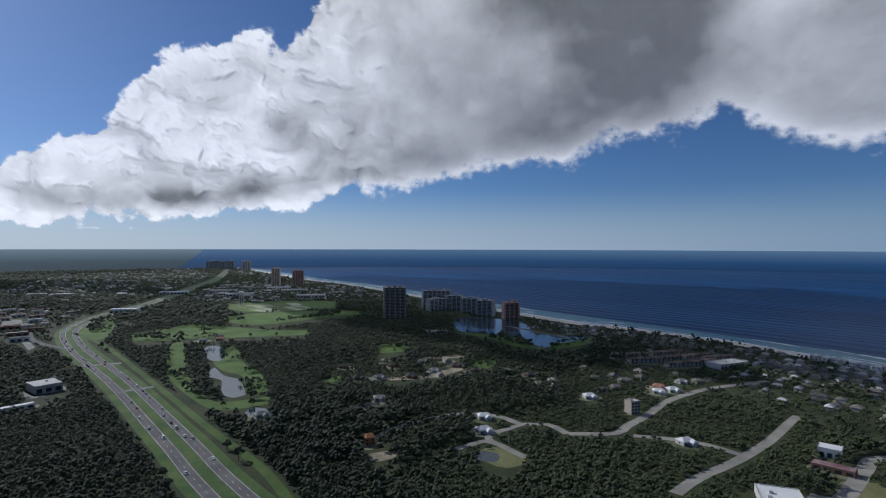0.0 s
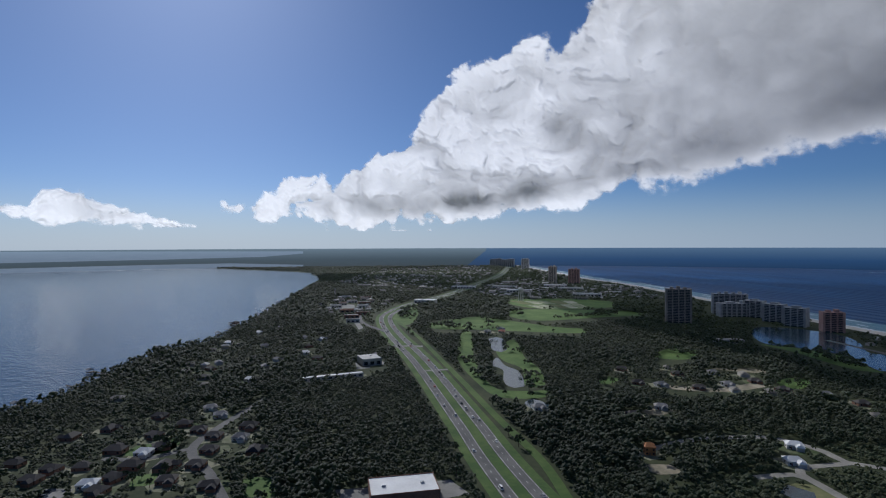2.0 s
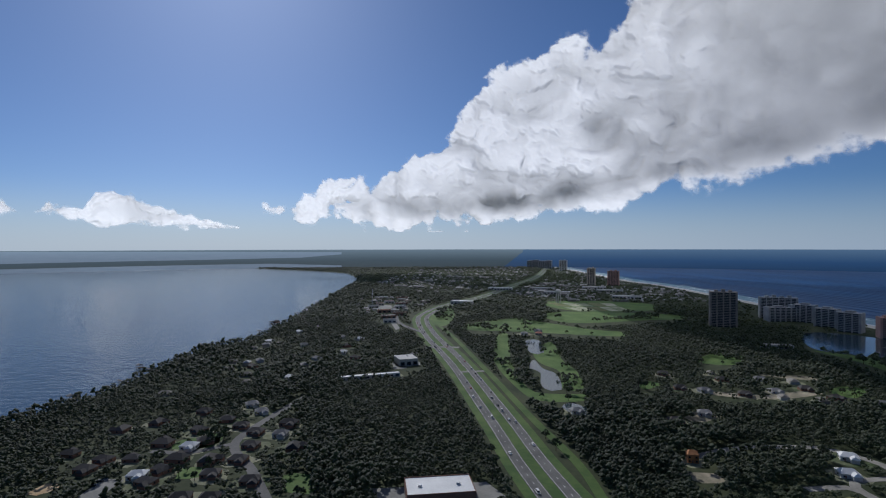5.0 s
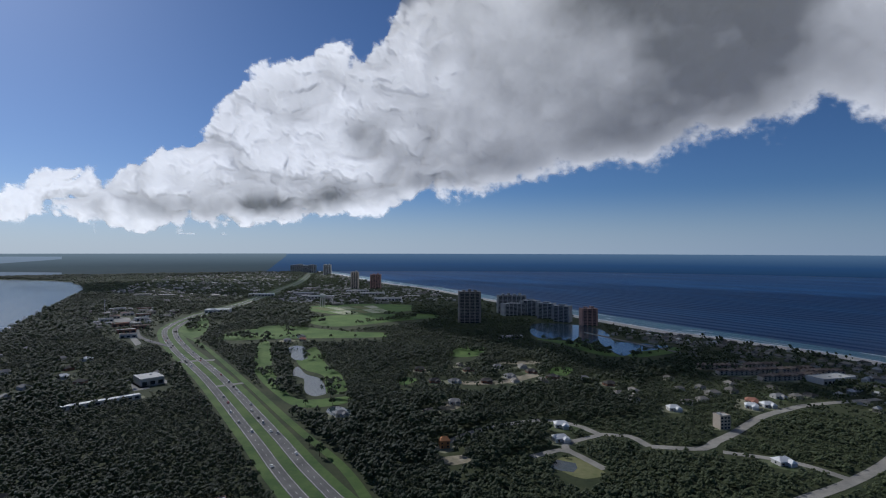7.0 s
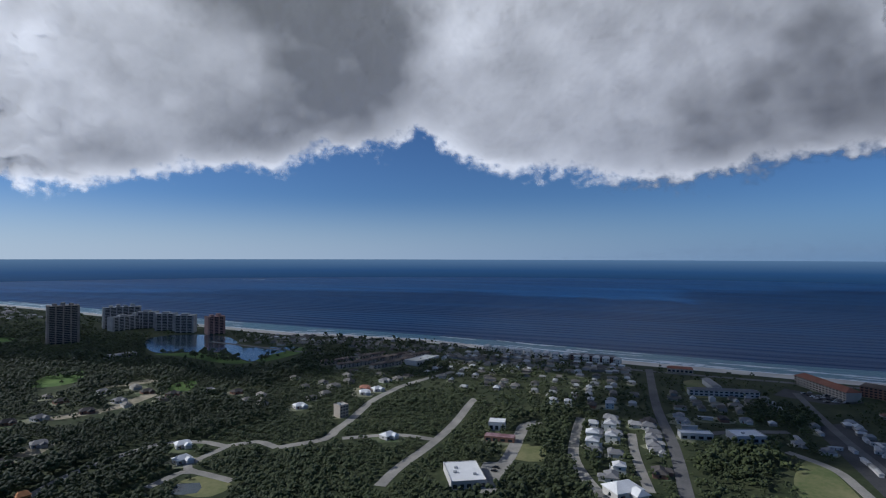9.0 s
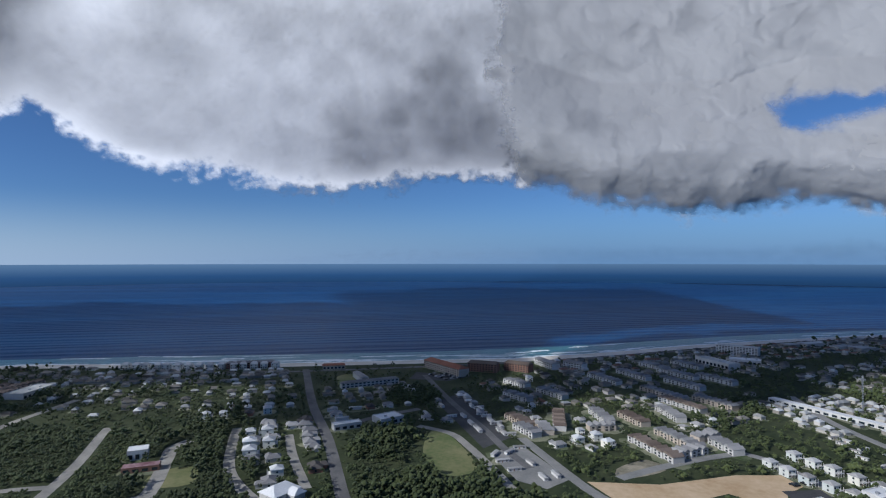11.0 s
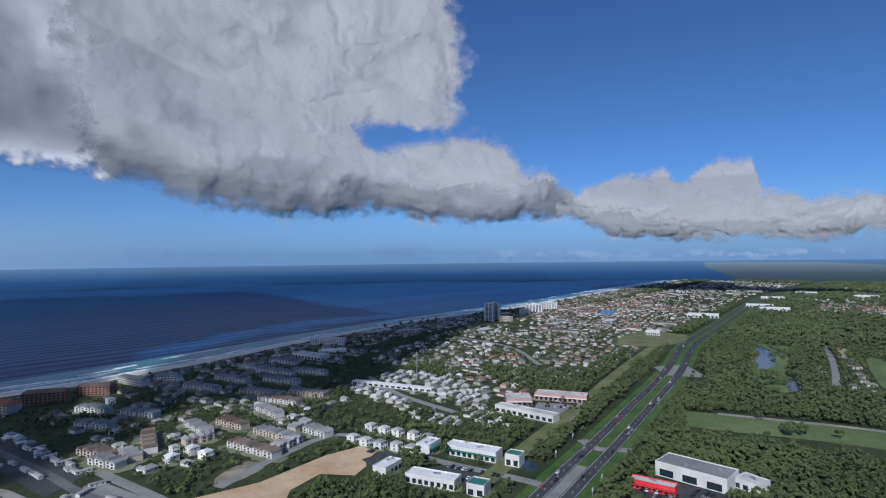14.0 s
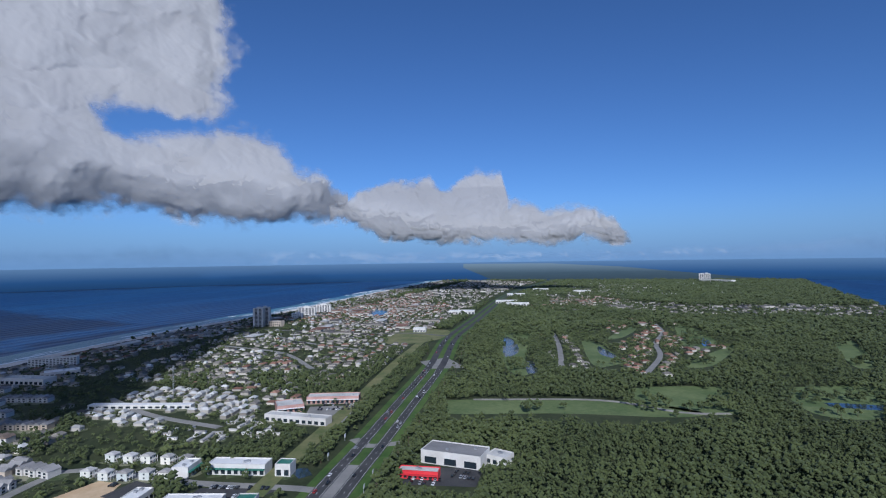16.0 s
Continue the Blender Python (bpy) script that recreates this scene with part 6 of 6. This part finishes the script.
for r0, r1, gap, clumps, k, tall in ((300, 620, 4.1, 9, 0.60, 15.0), (620, 1100, 4.9, 5, 0.64, 14.0), (1100, 2100, 7.8, 3, 0.98, 9.0), (2100, 3880, 15.0, 3, 1.5, 4.5)):
    p = spots_between(r0, r1, gap, int(gap))
    p = p[~cleared(p)]
    scr = inside(p, SCRUB)
    town = np.any([inside(p, poly) for poly, _ in TOWNSHIP], axis=0) & ~np.any([inside(p, poly) for poly in WOODED], axis=0) & ~scr
    if town.any():
        plant("garden_trees", p[town], clumps, tall * 0.75, 5.4, LEAF, "low garden trees between the houses", k * 0.68, int(gap) + 9)
    plant("woods", p[~scr & ~town], clumps, tall * 0.92, 5.0, LEAF, "dense dark green woods of pine and oak", k, int(gap))
    if scr.any():
        plant("scrub", p[scr], clumps, 5.5, 4.4, LEAF_LIGHT, "low green scrub oaks on sandy lots", k, int(gap) + 3)
p = spots_between(300, 1500, 9.5, 31)
p = p[np.any([inside(p, poly) for poly in LAWNS], axis=0) & ~np.any([inside(p, poly) for poly in PONDS], axis=0)]
p = p[(fbm(p[:, 0] * 0.02, p[:, 1] * 0.02, 3, 9) > 0.57) & ~near_line(p, HIGHWAY, 24)]
plant("woods", p, 11, 8.5, 4.6, LEAF, "loose trees standing on the golf course", 1.0, 51)
# low growth inside the built-up ground
p = spots_between(230, 1100, 9.0, 77)
p = p[np.any([inside(p, poly) for poly, _ in TOWNSHIP], axis=0)]
p = p[~cleared(p, 0.3) | (np.random.RandomState(5).rand(len(p)) < 0.0)]
plant("bushes", p, 7, 4.0, 3.0, LEAF_LIGHT, "garden trees and bushes between houses", 1.0, 41)

# ---- single trees near the road and on the greens ----
def tree_template(seed, tall, wide, mat, label, trunk=0.4):
    ob = empty("tree", label, "tree", "trees along the road and greens")
    rng = random.Random(seed)
    bm = bmesh.new()
    for k in range(5):
        a, lean = rng.uniform(0, 6.28), 0 if k == 0 else rng.uniform(0.35, 0.7)
        ln, rad = (tall * 0.62, tall * 0.03) if k == 0 else (tall * 0.34, tall * 0.014)
        m = Matrix.Translation((0, 0, 0 if k == 0 else tall * (0.3 + 0.06 * k))) @ Matrix.Rotation(a, 4, "Z") @ Matrix.Rotation(lean, 4, "Y") @ Matrix.Translation((0, 0, ln / 2))
        bmesh.ops.create_cone(bm, cap_ends=True, segments=6, radius1=rad, radius2=rad * 0.5, depth=ln, matrix=m)
    part("trunk", bm, BARK, ob)
    v, f = tree_shape(seed, 26, tall, wide)
    crown = mesh_np("crown", v, f, mat)
    crown.parent = ob
    ob.location = (0, 0, -500)
    return ob


TREES = [tree_template(200 + i, 9 + i % 3, 4.6 + 0.4 * (i % 2), LEAF if i % 3 else LEAF_LIGHT, "leafy oak standing on mown grass" if i % 2 else "tall pine with a ragged crown") for i in range(6)]
rng = np.random.RandomState(8)
spots = []
for line, off, step in ((HIGHWAY, 27, 17), (HIGHWAY, -27, 21)):
    l = np.array(offset_line(line, off))
    for x, y in l[::2]:
        if 330 < math.hypot(x, y) < 1000 and rng.rand() < 0.8:
            spots.append((x + rng.uniform(-4, 4), y + rng.uniform(-4, 4)))
for poly in LAWNS:
    q = np.array(poly)
    for _ in range(7):
        i = rng.randint(len(q))
        s = rng.rand()
        x, y = q[i] * s + q[(i + 1) % len(q)] * (1 - s)
        if 300 < math.hypot(x, y) < 1000:
            spots.append((x + rng.uniform(-6, 6), y + rng.uniform(-6, 6)))
cars_on = [near_line(np.array(spots), c, 8) for c in CARRIAGEWAYS]
for k, (x, y) in enumerate(spots):
    if not (cars_on[0][k] or cars_on[1][k]) and not any(near_line(np.array([(x, y)]), l, w / 2 + 2)[0] for l, w in ROADS):
        t = TREES[k % len(TREES)]
        m = Matrix.Translation((x, y, GROUND)) @ Matrix.Rotation(rng.uniform(0, 6.28), 4, "Z") @ Matrix.Scale(rng.uniform(0.6, 1.05), 4)
        if t.location.z < -100:
            t.matrix_basis = m
        else:
            copy_thing(t, m)


# ---- cars ----
def car_template(paint, label, long=4.6, tall=1.45, van=False):
    ob = empty("car", label, "car", "cars on the roads")
    bm = bmesh.new()
    box(bm, 0, 0, 0.3, long, 1.85, 0.62)
    bmesh.ops.bevel(bm, geom=bm.edges[:], offset=0.12, segments=1, affect="EDGES")
    part("body", bm, paint, ob)
    bm = bmesh.new()
    box(bm, -0.1 * (not van) * long * 0.3, 0, 0.92, long * (0.8 if van else 0.55), 1.6, tall - 0.92)
    for v in bm.verts:
        if v.co.z > 1.1:
            v.co.x, v.co.y = v.co.x * 0.82, v.co.y * 0.88
    part("cabin", bm, GLASS, ob)
    part("car_roof", box_bm(-0.03 * long, 0, tall - 0.02, long * (0.66 if van else 0.42), 1.4, 0.07), paint, ob)
    for sx in (-0.31, 0.31):
        for sy in (-0.86, 0.86):
            bm = bmesh.new()
            bmesh.ops.create_cone(bm, cap_ends=True, segments=10, radius1=0.33, radius2=0.33, depth=0.22, matrix=Matrix.Translation((sx * long, sy, 0.33)) @ Matrix.Rotation(radians(90), 4, "X"))
            part("wheel", bm, TYRE, ob)
    ob.location = (0, 0, -500)
    return ob


SILVER, _, _, _ = material("silver car paint", (0.42, 0.43, 0.45), 0.3, 0.5, 0.4)
BLACK, _, _, _ = material("black car paint", (0.015, 0.015, 0.018), 0.25, 0.5)
RED, _, _, _ = material("red car paint", (0.35, 0.02, 0.02), 0.3, 0.5)
CARS = [car_template(BLACK, "black saloon car with dark windows"), car_template(WHITE_PAINT, "white saloon car with dark windows"), car_template(SILVER, "silver saloon car with dark windows"),
        car_template(WHITE_PAINT, "white van with dark windows", 5.4, 2.1, True), car_template(BLACK, "black pickup truck with tall cab", 5.4, 1.8), car_template(RED, "red saloon car with dark windows")]


def put_car(k, x, y, turn, z):
    m = Matrix.Translation((x, y, GROUND + z)) @ Matrix.Rotation(radians(turn), 4, "Z")
    c = CARS[k % len(CARS)]
    if c.location.z < -100:
        c.matrix_basis = m
    else:
        copy_thing(c, m)


def drive(line, lane, seed, gap, way):
    rng = np.random.RandomState(seed)
    l = np.array(offset_line(line, lane))
    cum = np.concatenate([[0], np.cumsum(np.hypot(*np.diff(l, axis=0).T))])
    s = 60.0
    while s < cum[-1] - 60:
        s += rng.exponential(gap) + 9
        x, y = np.interp(s, cum, l[:, 0]), np.interp(s, cum, l[:, 1])
        x2, y2 = np.interp(s + 3, cum, l[:, 0]), np.interp(s + 3, cum, l[:, 1])
        if 290 < math.hypot(x, y) < 1050:
            put_car(int(rng.choice([0, 0, 1, 2, 2, 3, 4, 5])), x, y, math.degrees(math.atan2(y2 - y, x2 - x)) + way, 0.2)


for line, way in ((CARRIAGEWAYS[0], 0), (CARRIAGEWAYS[1], 180)):
    drive(line, -1.9, 3 + way, 70, way)
    drive(line, 1.9, 4 + way, 90, way)


def park(corner, along, n, across, rows, turn, seed, keep=0.6, z=0.105):
    rng = np.random.RandomState(seed)
    a, b = radians(turn), radians(turn + 90)
    for r in range(rows):
        for i in range(n):
            if rng.rand() < keep:
                x = corner[0] + math.cos(a) * along * i + math.cos(b) * across * r
                y = corner[1] + math.sin(a) * along * i + math.sin(b) * across * r
                put_car(int(rng.choice([0, 0, 1, 2, 2, 4])), x, y, turn + 90 + rng.uniform(-3, 3), z)


park((378, -106), 2.9, 14, 16, 1, -134, 1, 0.75)
park((368, -98), 2.9, 12, 9, 1, -134, 2, 0.6)
park((503, -243), 3.0, 13, 8, 4, -127, 3, 0.6)
park((300, -208), 3.0, 8, 7, 2, -140, 4, 0.6)
park((288, -238), 3.0, 6, 8, 2, -150, 5, 0.7)
park((636, 320), 2.9, 16, 9, 3, -120, 6, 0.6)
park((-366, 172), 3.0, 4, 7, 1, -60, 7, 0.5)
park((-178, 262), 3.2, 8, 7, 1, 40, 8, 0.3)
park((424, -55), 3.0, 6, 7, 1, -48, 9, 0.3)
park((216, 306), 3.0, 5, 6, 1, 42, 10, 0.6)


# ---- masts, poles, tank ----
def mast(x, y, h):
    ob = empty("radio_mast", "tall slim lattice radio mast", "mast")
    for k in range(3):
        a = k * 2.094
        part("leg", box_bm(math.cos(a) * 0.7, math.sin(a) * 0.7, 0, 0.22, 0.22, h), STEEL, ob)
    for i in range(int(h / 2.5)):
        part("brace", box_bm(0, 0, 1 + i * 2.5, 1.3, 1.3, 0.14, 0.5 * i), STEEL, ob)
    part("antenna", box_bm(0.9, 0, h - 3, 0.4, 0.4, 2.6), WHITE_PAINT, ob)
    ob.location = (x, y, GROUND)


mast(656, -144, 36)
mast(-905, 1085, 38)


def water_tank(x, y, h):
    ob = empty("water_tower", "pale water tower on legs", "water tower")
    bm = bmesh.new()
    bmesh.ops.create_icosphere(bm, subdivisions=3, radius=8, matrix=Matrix.Translation((0, 0, h)) @ Matrix.Diagonal((1, 1, 0.72, 1)))
    part("tank", bm, WHITE_WALL, ob)
    for k in range(6):
        a = k * 1.047
        part("leg", box_bm(math.cos(a) * 6.4, math.sin(a) * 6.4, 0, 0.8, 0.8, h - 2), PALE_WALL, ob)
    part("riser", box_bm(0, 0, 0, 2, 2, h - 4), PALE_WALL, ob)
    ob.location = (x, y, GROUND)


water_tank(-504, 1356, 30)


def pole_template():
    ob = empty("utility_pole", "wooden utility pole beside the road", "pole", "utility poles")
    bm = bmesh.new()
    bmesh.ops.create_cone(bm, cap_ends=True, segments=8, radius1=0.22, radius2=0.14, depth=12, matrix=Matrix.Translation((0, 0, 6)))
    part("shaft", bm, BARK, ob)
    part("crossarm", box_bm(0, 0, 10.8, 2.6, 0.18, 0.2), BARK, ob)
    return ob


POLE = pole_template()
l = np.array(offset_line(HIGHWAY, 33))
n = 0
for x, y in l[::3]:
    if 300 < math.hypot(x, y) < 1000:
        m = Matrix.Translation((x, y, GROUND)) @ Matrix.Rotation(0.8, 4, "Z")
        if n:
            copy_thing(POLE, m)
        else:
            POLE.matrix_basis = m
        n += 1


def sign(x, y, turn):
    ob = empty("road_sign", "white sign board on a post", "sign", "signs by the highway")
    part("post", box_bm(0, 0, 0, 0.3, 0.3, 4.5), STEEL, ob)
    part("board", box_bm(0, 0.2, 3.2, 3.0, 0.2, 2.4), WHITE_PAINT, ob)
    ob.matrix_basis = Matrix.Translation((x, y, GROUND)) @ Matrix.Rotation(radians(turn), 4, "Z")


for x, y in ((322, -195), (305, -178), (403, -218), (372, -187), (338, -222)):
    sign(x, y, 133)


def jetty(x, y, turn, length, hut):
    ob = empty("jetty", "narrow wooden jetty with a boat shelter" if hut else "narrow wooden jetty over the bay", "jetty")
    part("deck", box_bm(length / 2, 0, 1.6, length, 2.2, 0.25), BARK, ob)
    for i in range(int(length / 8) + 1):
        for s in (-1, 1):
            part("pile", box_bm(2 + i * 8, s * 0.9, -1.0, 0.35, 0.35, 3.2), BARK, ob)
    if hut:
        part("hut_wall", box_bm(length - 3, 4.2, 1.6, 7, 6, 0.3), BARK, ob)
        bm = hip_bm(7, 6, 5.0, 1.8)
        bm.transform(Matrix.Translation((length - 3, 4.2, 0)))
        part("hut_roof", bm, GREY_ROOF, ob)
        for sx in (-3, 3):
            for sy in (-2.6, 2.6):
                part("hut_post", box_bm(length - 3 + sx, 4.2 + sy, -1, 0.3, 0.3, 6.1), BARK, ob)
    ob.matrix_basis = Matrix.Translation((x, y, 0)) @ Matrix.Rotation(radians(turn), 4, "Z")


for k in range(0, 17):
    i = [j for j, q in enumerate(SHORE_LINE) if q[1] > 200][0] + 2 + k * 3
    x, y = SHORE_LINE[i]
    jetty(x + 6, y, 178 - 35 * (k > 8), 24 + (k * 7) % 20, k % 2 == 0)


# ---- motor boat and wake on the gulf ----
boat = empty("motor_boat", "small white motor boat on the gulf", "boat")
bm = box_bm(0, 0, -0.3, 9, 3, 1.5)
for v in bm.verts:
    if v.co.x > 0:
        v.co.y *= 0.25
part("hull", bm, WHITE_PAINT, boat)
part("cabin", box_bm(-1, 0, 1.2, 3, 2, 1.3), WHITE_PAINT, boat)
boat.matrix_basis = Matrix.Translation((600, 3500, 0)) @ Matrix.Rotation(radians(190), 4, "Z")
v, f = [], []
for i in range(15):
    x, w = 606 + i * 9, 2.0 + i * 0.35
    v += [(x, 3501 + i * 0.9 - w, 0.25), (x, 3501 + i * 0.9 + w, 0.25)]
    if i:
        f.append((2 * i - 2, 2 * i, 2 * i + 1, 2 * i - 1))
tagged(mesh_np("wake", v, f, FOAM), "white wake behind the motor boat", "wake", kind="stuff")
